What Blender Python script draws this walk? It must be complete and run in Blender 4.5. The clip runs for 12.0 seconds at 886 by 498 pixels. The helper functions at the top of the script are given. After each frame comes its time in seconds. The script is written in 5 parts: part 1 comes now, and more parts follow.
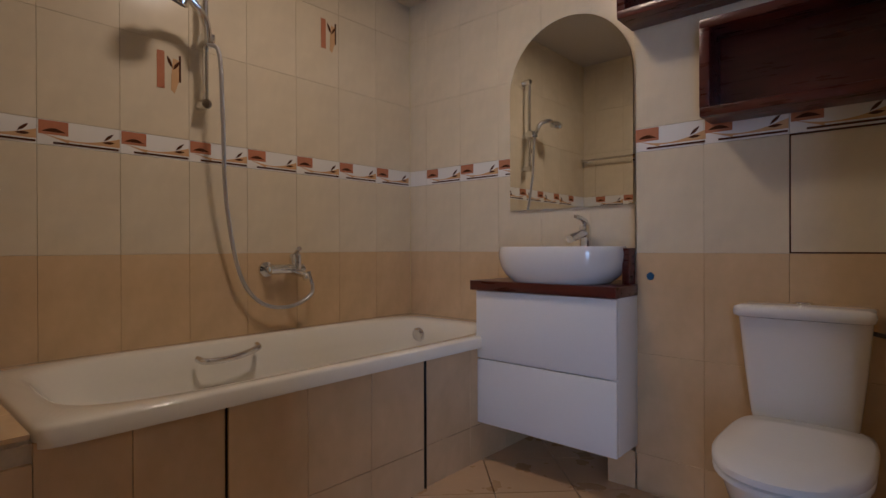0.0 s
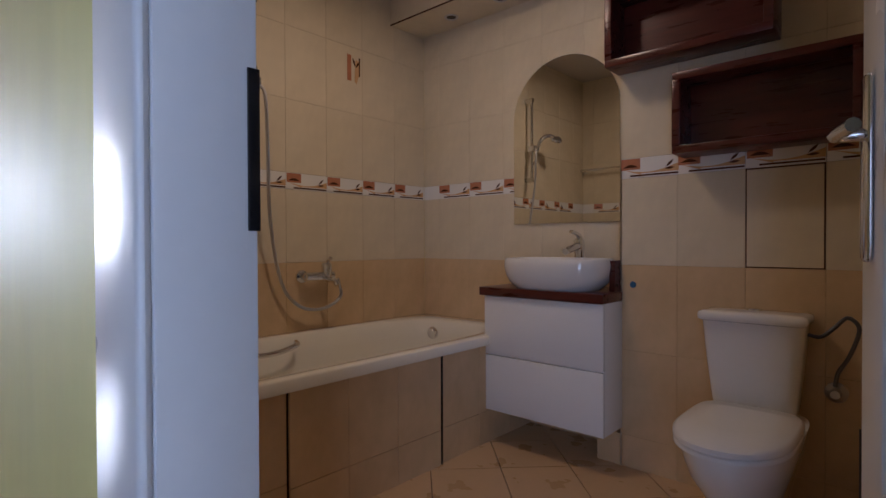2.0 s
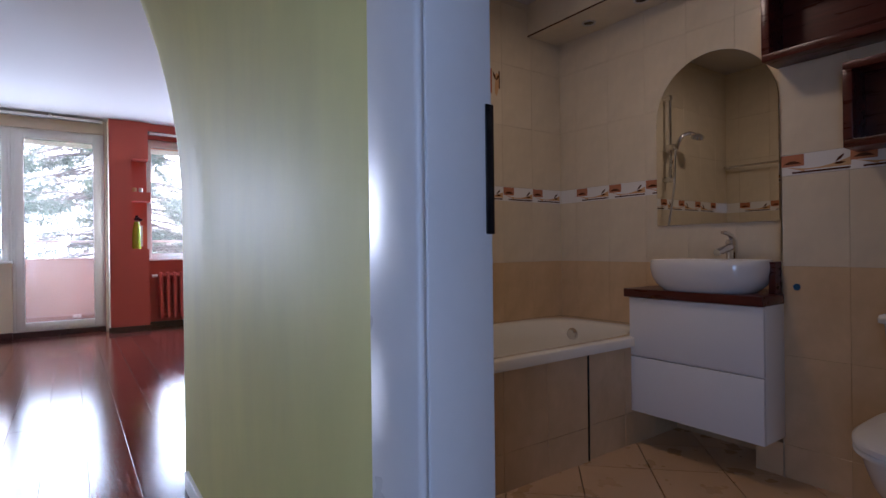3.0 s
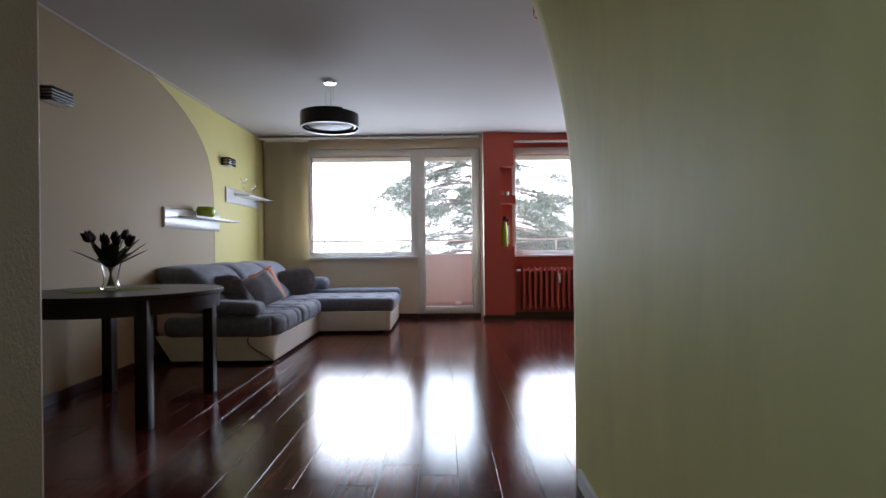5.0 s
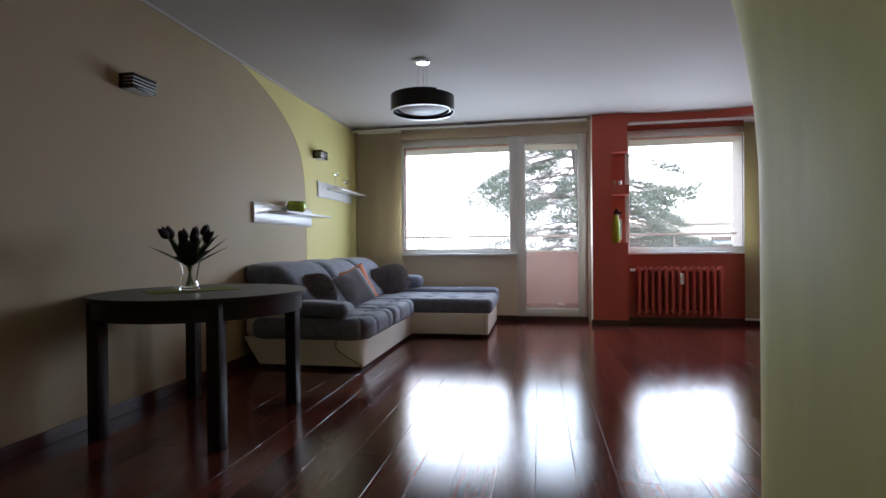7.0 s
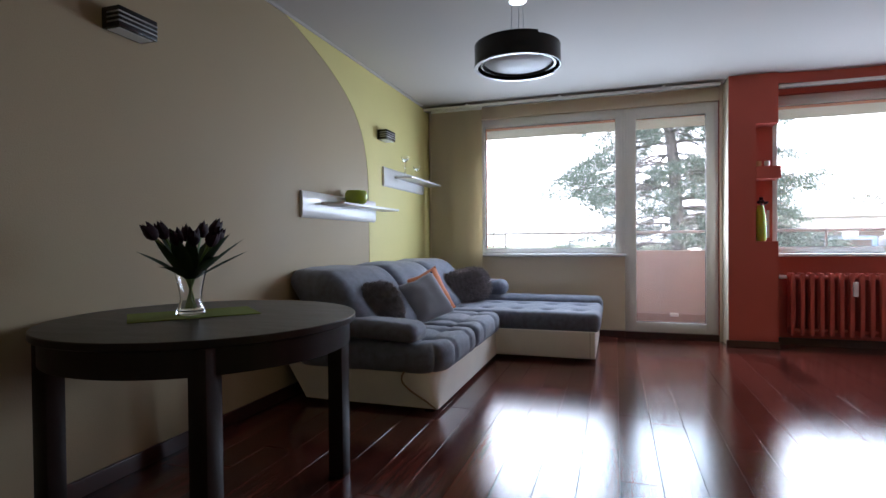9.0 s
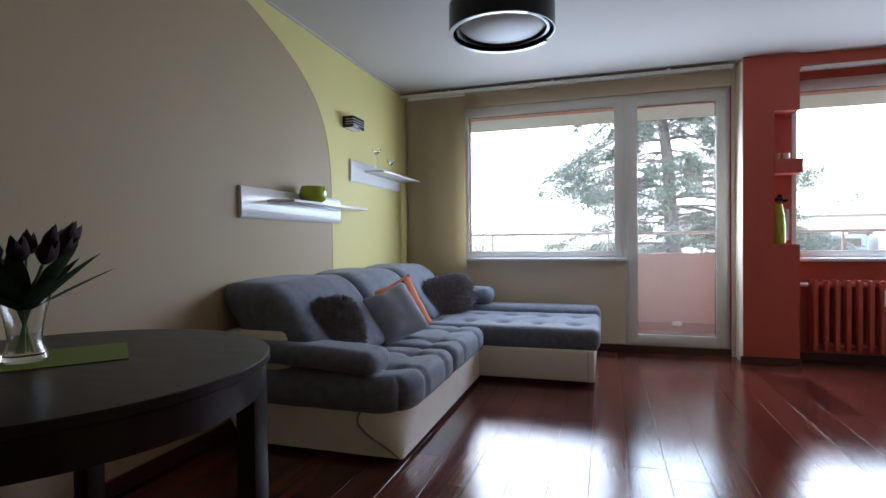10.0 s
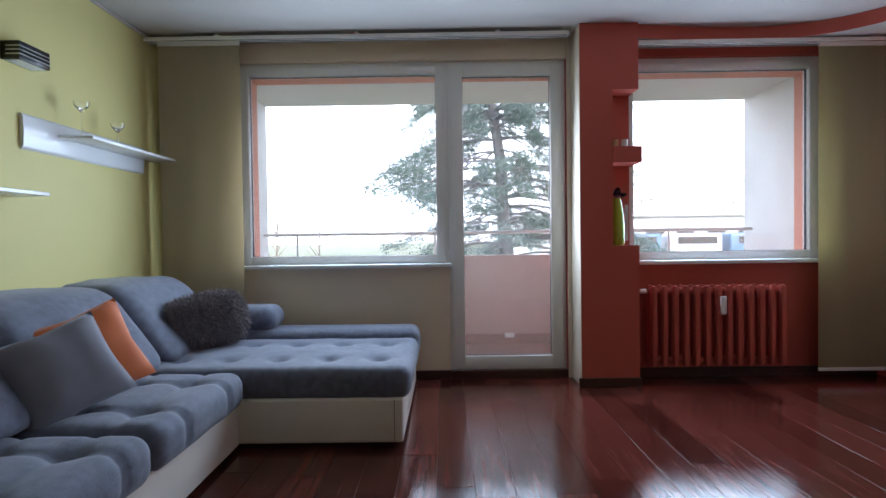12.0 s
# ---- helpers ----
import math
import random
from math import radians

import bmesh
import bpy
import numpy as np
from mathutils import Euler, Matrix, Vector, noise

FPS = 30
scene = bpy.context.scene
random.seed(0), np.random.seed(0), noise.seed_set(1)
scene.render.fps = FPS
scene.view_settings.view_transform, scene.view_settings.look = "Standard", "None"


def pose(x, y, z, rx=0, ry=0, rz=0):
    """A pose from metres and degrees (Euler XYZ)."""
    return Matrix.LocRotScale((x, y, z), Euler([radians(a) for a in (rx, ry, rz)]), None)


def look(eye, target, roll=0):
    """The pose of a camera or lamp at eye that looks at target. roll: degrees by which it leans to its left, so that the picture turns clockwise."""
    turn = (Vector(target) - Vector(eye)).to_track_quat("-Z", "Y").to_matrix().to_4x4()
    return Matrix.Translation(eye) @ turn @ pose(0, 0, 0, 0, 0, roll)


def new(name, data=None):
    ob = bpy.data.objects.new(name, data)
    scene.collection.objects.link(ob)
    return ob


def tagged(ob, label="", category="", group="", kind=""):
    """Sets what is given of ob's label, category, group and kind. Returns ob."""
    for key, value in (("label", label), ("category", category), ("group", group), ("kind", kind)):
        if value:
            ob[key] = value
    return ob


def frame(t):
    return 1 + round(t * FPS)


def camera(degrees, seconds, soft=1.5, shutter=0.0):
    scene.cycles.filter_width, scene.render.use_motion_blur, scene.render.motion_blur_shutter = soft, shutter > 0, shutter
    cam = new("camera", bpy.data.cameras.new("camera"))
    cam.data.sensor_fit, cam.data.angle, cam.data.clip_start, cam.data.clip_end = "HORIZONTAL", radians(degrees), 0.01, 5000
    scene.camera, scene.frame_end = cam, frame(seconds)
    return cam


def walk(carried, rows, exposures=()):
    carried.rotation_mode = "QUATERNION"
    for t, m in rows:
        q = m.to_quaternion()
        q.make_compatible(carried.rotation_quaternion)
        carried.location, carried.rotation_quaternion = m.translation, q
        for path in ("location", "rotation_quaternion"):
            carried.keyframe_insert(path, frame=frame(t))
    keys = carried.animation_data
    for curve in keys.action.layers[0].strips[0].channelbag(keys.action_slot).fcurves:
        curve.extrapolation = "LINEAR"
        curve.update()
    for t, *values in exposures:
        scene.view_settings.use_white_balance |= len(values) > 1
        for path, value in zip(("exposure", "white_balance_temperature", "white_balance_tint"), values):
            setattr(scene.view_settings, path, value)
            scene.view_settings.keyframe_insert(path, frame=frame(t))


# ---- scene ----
cam = camera(80.0, 12.0)
PATH = [
    (0, (0.53, 0.223, 0.912), (-0.801, 1.716, 0.905), -0.2),
    (0.5, (0.601, 0.166, 0.931), (-0.724, 1.664, 0.918), -0.2),
    (1, (0.648, 0.082, 0.927), (-0.668, 1.588, 0.92), -0.1),
    (1.5, (0.694, 0.011, 0.95), (-0.63, 1.51, 0.937), -0.1),
    (2, (0.73, -0.069, 0.985), (-0.611, 1.414, 0.963), -0.2),
    (2.5, (0.758, -0.162, 0.984), (-0.676, 1.232, 0.969), -0.3),
    (3, (0.743, -0.262, 0.98), (-0.891, 0.892, 0.977), -0.7),
    (3.5, (0.713, -0.338, 0.983), (-1.121, 0.458, 0.982), -0.7),
    (5.5, (0.43, -0.44, 0.994), (-1.566, -0.572, 0.988), -0.6),
    (6, (0.296, -0.455, 1.0), (-1.693, -0.669, 0.985), -0.5),
    (6.5, (0.123, -0.477, 0.998), (-1.854, -0.782, 0.987), -0.6),
    (7, (-0.033, -0.528, 0.999), (-2.001, -0.885, 0.987), -0.6),
    (7.5, (-0.265, -0.593, 1.005), (-2.218, -1.028, 0.986), -0.6),
    (9.5, (-1.421, -0.978, 1.059), (-3.317, -1.613, 1.031), -0.5),
    (10, (-1.752, -0.995, 1.079), (-3.664, -1.581, 1.046), -0.6),
    (10.5, (-2.062, -0.998, 1.083), (-3.997, -1.502, 1.051), -0.6),
    (11, (-2.404, -0.974, 1.024), (-4.38, -1.288, 1.023), -0.4),
    (11.5, (-2.681, -0.94, 1.04), (-4.676, -1.08, 1.024), -0.8),
    (12, (-3.007, -0.837, 1.088), (-5.007, -0.848, 1.046), -0.8),
]
EXPOSURES = [(0.0, 3.2, 5550, 20), (1.0, 3.15, 5600, 21), (2.0, 2.85, 5800, 24), (2.5, 2.7, 5550, 25), (3.0, 2.4, 5500, 26), (3.5, 2.0, 5600, 27), (4.5, 1.7, 5850, 21), (5.5, 1.55, 6050, 18), (7.5, 1.5, 5900, 17), (9.5, 1.65, 5750, 16), (11.0, 1.45, 5600, 14), (12.0, 1.4, 5500, 14)]
walk(cam, [(t, look(eye, target, roll)) for t, eye, target, roll in PATH], EXPOSURES)

# ---- world and lights ----
world = bpy.data.worlds.new("sky")
scene.world = world
world.use_nodes = True
wn = world.node_tree.nodes
sky = wn.new("ShaderNodeTexSky")
sky.sky_type = "NISHITA"
sky.sun_disc = False
sky.sun_elevation, sky.sun_rotation = radians(35), radians(70)
sky.air_density, sky.dust_density, sky.ozone_density = 0.6, 2.5, 0.3
world.node_tree.links.new(sky.outputs[0], wn["Background"].inputs[0])
wn["Background"].inputs[1].default_value = 0.15
sun = new("sun", bpy.data.lights.new("sun", "SUN"))
sun.data.energy, sun.data.angle, sun.data.color = 3.0, radians(25), (1.0, 0.97, 0.93)
sun.matrix_world = look((40, 14, 30), (0, 0, 0))
bath_bulb = new("bath_bulb", bpy.data.lights.new("bath_bulb", "AREA"))
bath_bulb.data.shape, bath_bulb.data.size = "DISK", 0.22
bath_bulb.data.energy, bath_bulb.data.color = 0.94, (1.0, 0.77, 0.51)
bath_bulb.matrix_world = pose(-0.70, 1.36, 2.42)
for y, z, w, h, watts in ((-1.60, 1.46, 1.25, 1.02, 11.5), (-0.38, 1.46, 0.66, 1.02, 7.0), (1.25, 1.46, 1.05, 1.02, 12.5)):
    daylight = new("window_daylight", bpy.data.lights.new("window_daylight", "AREA"))
    daylight.data.shape, daylight.data.size, daylight.data.size_y = "RECTANGLE", h, w
    daylight.data.energy, daylight.data.color = watts, (0.76, 0.90, 1.0)
    daylight.matrix_world = pose(-7.03, y, z, 0, -85, 0)
# unseen fill lamp, added to brighten the bathroom door frame with bluish light
side_light = new("corridor_fill", bpy.data.lights.new("corridor_fill", "AREA"))
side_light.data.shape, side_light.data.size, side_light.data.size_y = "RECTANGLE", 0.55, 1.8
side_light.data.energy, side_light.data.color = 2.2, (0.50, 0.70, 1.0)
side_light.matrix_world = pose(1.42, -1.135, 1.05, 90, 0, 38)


# ---- materials ----
def mat(name, color, rough=0.6, metal=0.0, var=0.12, scale=3.0, grain=60.0, bump=0.0, spec=0.5, stretch=(1, 1, 1), coat=0.0, piece=0.0, sheen=0.0):
    """A surface of one base colour with stains at one scale, grain at another and a fine relief."""
    m = bpy.data.materials.new(name)
    m.use_nodes = True
    n, l = m.node_tree.nodes, m.node_tree.links
    b = n["Principled BSDF"]
    b.inputs["Metallic"].default_value = metal
    b.inputs["Specular IOR Level"].default_value = spec
    b.inputs["Coat Weight"].default_value = coat
    b.inputs["Sheen Weight"].default_value = sheen
    tc = n.new("ShaderNodeTexCoord")
    mp = n.new("ShaderNodeMapping")
    mp.inputs["Scale"].default_value = stretch
    l.new(tc.outputs["Object"], mp.inputs[0])
    big, fine = n.new("ShaderNodeTexNoise"), n.new("ShaderNodeTexNoise")
    big.inputs["Scale"].default_value, big.inputs["Detail"].default_value = scale, 4
    fine.inputs["Scale"].default_value, fine.inputs["Detail"].default_value = grain, 3
    l.new(mp.outputs[0], big.inputs["Vector"])
    l.new(mp.outputs[0], fine.inputs["Vector"])
    add = n.new("ShaderNodeMath")
    add.operation = "MULTIPLY_ADD"
    add.inputs[1].default_value = 0.4
    l.new(fine.outputs[0], add.inputs[0])
    l.new(big.outputs[0], add.inputs[2])
    value = add.outputs[0]
    if piece:
        info = n.new("ShaderNodeObjectInfo")
        geo = n.new("ShaderNodeNewGeometry")
        both = n.new("ShaderNodeMath")
        both.operation = "ADD"
        l.new(info.outputs["Random"], both.inputs[0])
        l.new(geo.outputs["Random Per Island"], both.inputs[1])
        wrap = n.new("ShaderNodeMath")
        wrap.operation = "FRACT"
        l.new(both.outputs[0], wrap.inputs[0])
        more = n.new("ShaderNodeMath")
        more.operation = "MULTIPLY_ADD"
        more.inputs[1].default_value = piece
        l.new(wrap.outputs[0], more.inputs[0])
        l.new(add.outputs[0], more.inputs[2])
        shift = n.new("ShaderNodeMath")
        shift.operation = "ADD"
        shift.inputs[1].default_value = -piece / 2
        l.new(more.outputs[0], shift.inputs[0])
        value = shift.outputs[0]
    ramp = n.new("ShaderNodeValToRGB")
    ramp.color_ramp.elements[0].position, ramp.color_ramp.elements[1].position = 0.35, 1.05
    ramp.color_ramp.elements[0].color = (*[c * (1 - var) for c in color], 1)
    ramp.color_ramp.elements[1].color = (*[min(1, c * (1 + var)) for c in color], 1)
    l.new(value, ramp.inputs[0])
    l.new(ramp.outputs[0], b.inputs["Base Color"])
    rr = n.new("ShaderNodeMapRange")
    rr.inputs[1].default_value, rr.inputs[2].default_value = 0.3, 0.9
    rr.inputs[3].default_value, rr.inputs[4].default_value = rough * 0.88, min(1, rough * 1.12)
    l.new(big.outputs[0], rr.inputs[0])
    l.new(rr.outputs[0], b.inputs["Roughness"])
    if bump:
        bp = n.new("ShaderNodeBump")
        bp.inputs["Strength"].default_value, bp.inputs["Distance"].default_value = 0.5, bump
        l.new(fine.outputs[0], bp.inputs["Height"])
        l.new(bp.outputs[0], b.inputs["Normal"])
    return m


def pane_mat(name, tint=(1, 1, 1), ior=1.45, glare=0.07):
    m = bpy.data.materials.new(name)
    m.use_nodes = True
    n, l = m.node_tree.nodes, m.node_tree.links
    n.remove(n["Principled BSDF"])
    tr, gl, mix, fr = n.new("ShaderNodeBsdfTransparent"), n.new("ShaderNodeBsdfGlossy"), n.new("ShaderNodeMixShader"), n.new("ShaderNodeFresnel")
    tr.inputs[0].default_value = (*tint, 1)
    gl.inputs["Roughness"].default_value = 0.01
    fr.inputs[0].default_value = ior
    l.new(fr.outputs[0], mix.inputs[0])
    # translucent white mixed into the glass paints veiling glare over the view
    veil, glare_mix = n.new("ShaderNodeBsdfTranslucent"), n.new("ShaderNodeMixShader")
    veil.inputs[0].default_value = (0.8, 0.8, 0.8, 1)
    glare_mix.inputs[0].default_value = glare
    l.new(tr.outputs[0], glare_mix.inputs[1])
    l.new(veil.outputs[0], glare_mix.inputs[2])
    l.new(glare_mix.outputs[0], mix.inputs[1])
    l.new(gl.outputs[0], mix.inputs[2])
    l.new(mix.outputs[0], n["Material Output"].inputs[0])
    return m


def glass_mat(name, color=(1, 1, 1), rough=0.0):
    m = bpy.data.materials.new(name)
    m.use_nodes = True
    b = m.node_tree.nodes["Principled BSDF"]
    b.inputs["Base Color"].default_value = (*color, 1)
    b.inputs["Transmission Weight"].default_value = 1.0
    b.inputs["Roughness"].default_value = rough
    return m


def glow_mat(name, color, strength):
    m = bpy.data.materials.new(name)
    m.use_nodes = True
    b = m.node_tree.nodes["Principled BSDF"]
    b.inputs["Base Color"].default_value = (*color, 1)
    b.inputs["Emission Color"].default_value = (*color, 1)
    b.inputs["Emission Strength"].default_value = strength
    return m


M_OVERCAST = glow_mat("overcast_sky", (0.93, 0.97, 1.0), 0.9)
M_BEIGE = mat("beige_paint", (0.395, 0.308, 0.182), 0.7, bump=0.002, grain=180, var=0.05, scale=1.5)
M_LIME = mat("lime_paint", (0.68, 0.60, 0.235), 0.7, bump=0.002, grain=180, var=0.05, scale=1.5)
M_CREAM = mat("cream_paint", (0.77, 0.655, 0.50), 0.65, bump=0.001, grain=180, var=0.04, scale=1.5)
M_ORANGE = mat("orange_paint", (0.50, 0.095, 0.064), 0.6, bump=0.001, grain=180, var=0.07, scale=1.5)
M_GREEN = mat("pale_green_gloss_paint", (0.74, 0.68, 0.25), 0.66, spec=0.8, bump=0.006, grain=11, var=0.10, scale=2.2, stretch=(1, 1, 0.3))
M_CEIL = mat("ceiling_paint", (0.52, 0.48, 0.44), 0.8, bump=0.001, grain=200, var=0.03, scale=1.0)
M_WHITE = mat("white_gloss", (0.80, 0.80, 0.79), 0.2, var=0.02)
M_PVC = mat("white_pvc", (0.86, 0.85, 0.82), 0.35, var=0.03)
M_CASING = mat("casing_paint", (0.78, 0.78, 0.78), 0.3, var=0.03, bump=0.0005, grain=40)
M_CERAMIC = mat("ceramic", (0.80, 0.79, 0.76), 0.08, var=0.02, coat=0.5)
M_ENAMEL = mat("enamel", (0.80, 0.77, 0.68), 0.1, var=0.03, coat=0.5)
M_CHROME = mat("chrome", (0.75, 0.75, 0.76), 0.12, metal=1.0, var=0.05)
M_STEEL = mat("brushed_steel", (0.5, 0.5, 0.5), 0.35, metal=1.0, var=0.05)
M_BLACK = mat("black_lacquer", (0.012, 0.011, 0.012), 0.25, var=0.2)
M_WENGE = mat("wenge_wood", (0.020, 0.0125, 0.0105), 0.34, spec=0.2, var=0.22, scale=4, grain=70, stretch=(6, 1, 1), bump=0.0006)
M_MAHOG = mat("mahogany", (0.075, 0.013, 0.009), 0.3, var=0.45, scale=6, grain=60, stretch=(1, 8, 8), bump=0.0005)
M_BASEB = mat("dark_baseboard", (0.05, 0.014, 0.010), 0.35, var=0.3, stretch=(1, 8, 8))
M_PLANK = mat("red_brown_plank", (0.088, 0.0212, 0.0148), 0.095, var=0.55, scale=3.5, grain=34, stretch=(0.6, 9, 9), bump=0.0007, piece=0.6, spec=0.5)
M_GAP = mat("plank_joint", (0.22, 0.14, 0.12), 0.5, var=0.2)
M_TILE_W = mat("cream_tile", (0.68, 0.595, 0.44), 0.22, var=0.07, scale=7, grain=26, stretch=(1, 1, 0.8), bump=0.0003, piece=0.12)
M_TILE_B = mat("beige_tile", (0.64, 0.46, 0.265), 0.25, var=0.11, scale=8, grain=26, stretch=(1, 1, 0.8), bump=0.0003, piece=0.12)
M_TILE_F = mat("sand_floor_tile", (0.58, 0.39, 0.22), 0.3, var=0.06, scale=7, grain=40, piece=0.12)
M_GROUT_F = mat("brown_floor_grout", (0.17, 0.10, 0.055), 0.9, var=0.2, grain=120)
M_BRAID = mat("dark_braided_hose", (0.12, 0.12, 0.125), 0.4, metal=0.7, var=0.2, grain=500, bump=0.001)
M_GROUT = mat("grout", (0.58, 0.50, 0.37), 0.85, var=0.2, grain=120)
M_TERRA = mat("terracotta_glaze", (0.48, 0.19, 0.10), 0.25, var=0.2, grain=50)
M_SAND = mat("sand_glaze", (0.62, 0.38, 0.19), 0.25, var=0.15, grain=50)
M_BROWN = mat("brown_glaze", (0.075, 0.024, 0.012), 0.25, var=0.2)
M_GREYFAB = mat("blue_grey_fabric", (0.138, 0.148, 0.192), 0.85, var=0.34, scale=22, grain=190, bump=0.003, spec=0.25, sheen=0.3)
M_PILLOW = mat("grey_pillow_fabric", (0.22, 0.215, 0.245), 0.85, var=0.12, scale=8, grain=350, bump=0.0015, spec=0.25, sheen=0.3)
M_FUR = mat("dark_grey_fur", (0.25, 0.215, 0.22), 0.8, var=0.4, scale=25, grain=200, spec=0.2, sheen=0.3)
M_ORFAB = mat("orange_fabric", (0.58, 0.14, 0.025), 0.8, var=0.12, grain=300, bump=0.001, sheen=0.2)
M_LEATHER = mat("white_leatherette", (0.75, 0.69, 0.61), 0.45, var=0.06, scale=4, grain=160, bump=0.0006)
M_PIPING = mat("tan_piping", (0.30, 0.20, 0.13), 0.6, var=0.1)
M_CURTAIN = mat("curtain_fabric", (0.62, 0.53, 0.36), 0.85, var=0.08, scale=5, grain=220, stretch=(1, 1, 0.15), bump=0.001)
M_CURTAIN2 = mat("olive_curtain_fabric", (0.46, 0.42, 0.24), 0.85, var=0.08, scale=5, grain=220, stretch=(1, 1, 0.15), bump=0.001)
M_LIMEOBJ = mat("lime_glaze", (0.32, 0.42, 0.02), 0.18, var=0.08, coat=0.4)
M_MAT = mat("lime_felt", (0.20, 0.24, 0.03), 0.9, var=0.12, grain=250, bump=0.001)
M_LEAF = mat("tulip_leaf", (0.026, 0.045, 0.020), 0.65, spec=0.25, var=0.3, scale=12)
M_PETAL = mat("dark_purple_petal", (0.022, 0.005, 0.010), 0.7, spec=0.15, var=0.3, scale=30)
M_STEM = mat("pale_green_stem", (0.16, 0.24, 0.06), 0.5, var=0.2)
M_PINK = mat("pink_render", (0.62, 0.46, 0.39), 0.85, var=0.08, grain=120, bump=0.002)
M_CONC = mat("white_render", (0.70, 0.69, 0.67), 0.85, var=0.06, grain=120, bump=0.002)
M_ORANGEX = mat("orange_render", (0.60, 0.22, 0.13), 0.8, var=0.08, grain=120, bump=0.002)
M_BALC = mat("balcony_tile", (0.40, 0.25, 0.20), 0.5, var=0.12)
M_GROUND = mat("lawn_ground", (0.12, 0.14, 0.07), 0.95, var=0.4, scale=0.3, grain=6)
M_BARK = mat("bark", (0.125, 0.118, 0.115), 0.9, var=0.4, scale=5, grain=30, stretch=(1, 1, 0.3), bump=0.01)
M_NEEDLE = mat("fir_needles", (0.12, 0.18, 0.155), 0.7, var=0.4, scale=1.2, grain=10)
nn, nl = M_NEEDLE.node_tree.nodes, M_NEEDLE.node_tree.links
thin, both_sides = nn.new("ShaderNodeBsdfTranslucent"), nn.new("ShaderNodeMixShader")
thin.inputs[0].default_value = (0.16, 0.22, 0.16, 1)
both_sides.inputs[0].default_value = 0.5
nl.new(nn["Principled BSDF"].outputs[0], both_sides.inputs[1])
nl.new(thin.outputs[0], both_sides.inputs[2])
nl.new(both_sides.outputs[0], nn["Material Output"].inputs[0])
M_TWIG = mat("bare_twigs", (0.20, 0.16, 0.12), 0.9, var=0.3, scale=1)
M_FARLEAF = mat("far_foliage", (0.10, 0.12, 0.08), 0.9, var=0.4, scale=0.5)
M_RUBBER = mat("black_rubber", (0.01, 0.01, 0.01), 0.6)
M_DARKGLASS = mat("dark_glass", (0.02, 0.025, 0.03), 0.05, var=0.05, coat=0.5)
M_FROST = mat("frosted_diffuser", (0.78, 0.78, 0.77), 0.5, var=0.02)
M_MIRROR = mat("mirror_silver", (0.88, 0.89, 0.86), 0.01, metal=1.0, var=0.01)
M_HOSE = mat("steel_hose", (0.55, 0.55, 0.56), 0.3, metal=1.0, var=0.15, grain=500, bump=0.002)
M_BLUEPLUG = mat("blue_plastic", (0.02, 0.10, 0.22), 0.4)
M_CAR_W = mat("white_car_paint", (0.55, 0.56, 0.57), 0.35)
M_CAR_B = mat("blue_car_paint", (0.10, 0.17, 0.25), 0.35)
M_PANE = pane_mat("window_pane")
M_GLASS = glass_mat("clear_glass")


# ---- small mesh tools ----
def bm_box(x0, x1, y0, y1, z0, z1, bevel=0.0, seg=2, bm=None):
    b = bmesh.new()
    bmesh.ops.create_cube(b, size=1.0)
    for v in b.verts:
        v.co = Vector((x0 + (v.co.x + 0.5) * (x1 - x0), y0 + (v.co.y + 0.5) * (y1 - y0), z0 + (v.co.z + 0.5) * (z1 - z0)))
    if bevel:
        bmesh.ops.bevel(b, geom=b.edges[:], offset=bevel, segments=seg, affect="EDGES", profile=0.5)
    return merge(bm, b)


def merge(bm, b):
    """Adds b to bm, or gives b where there is none."""
    if bm is None:
        return b
    me = bpy.data.meshes.new("joined")
    b.to_mesh(me)
    b.free()
    bm.from_mesh(me)
    bpy.data.meshes.remove(me)
    return bm


def bm_lathe(profile, n=32, at=(0, 0, 0), bm=None):
    """Turns (radius, height) pairs about z."""
    b = bmesh.new()
    rings = []
    for r, z in profile:
        if r < 1e-6:
            rings.append([b.verts.new((at[0], at[1], at[2] + z))])
        else:
            rings.append([b.verts.new((at[0] + r * math.cos(2 * math.pi * k / n), at[1] + r * math.sin(2 * math.pi * k / n), at[2] + z)) for k in range(n)])
    for a, c in zip(rings, rings[1:]):
        for k in range(n):
            p, q = a[k % len(a)], a[(k + 1) % len(a)]
            r_, s_ = c[(k + 1) % len(c)], c[k % len(c)]
            face = []
            for v in (p, q, r_, s_):
                if v not in face:
                    face.append(v)
            if len(face) > 2:
                b.faces.new(face)
    bmesh.ops.recalc_face_normals(b, faces=b.faces[:])
    return merge(bm, b)


def bm_tube(points, radius, n=10, bm=None, taper=1.0):
    """A round tube along points, with closed ends; taper: the end's radius over the start's."""
    b = bmesh.new()
    pts = [Vector(p) for p in points]
    rings, up = [], Vector((0.31, 0.22, 0.93)).normalized()
    for i, p in enumerate(pts):
        d = (pts[min(i + 1, len(pts) - 1)] - pts[max(i - 1, 0)]).normalized()
        side = d.cross(up)
        if side.length < 0.05:
            side = d.cross(Vector((1, 0, 0)))
        side.normalize()
        top = side.cross(d)
        up = top
        r = radius * (1 + (taper - 1) * i / max(1, len(pts) - 1))
        rings.append([b.verts.new(p + r * (math.cos(2 * math.pi * k / n) * side + math.sin(2 * math.pi * k / n) * top)) for k in range(n)])
    for a, c in zip(rings, rings[1:]):
        for k in range(n):
            b.faces.new((a[k], a[(k + 1) % n], c[(k + 1) % n], c[k]))
    b.faces.new(rings[0][::-1])
    b.faces.new(rings[-1])
    bmesh.ops.recalc_face_normals(b, faces=b.faces[:])
    return merge(bm, b)


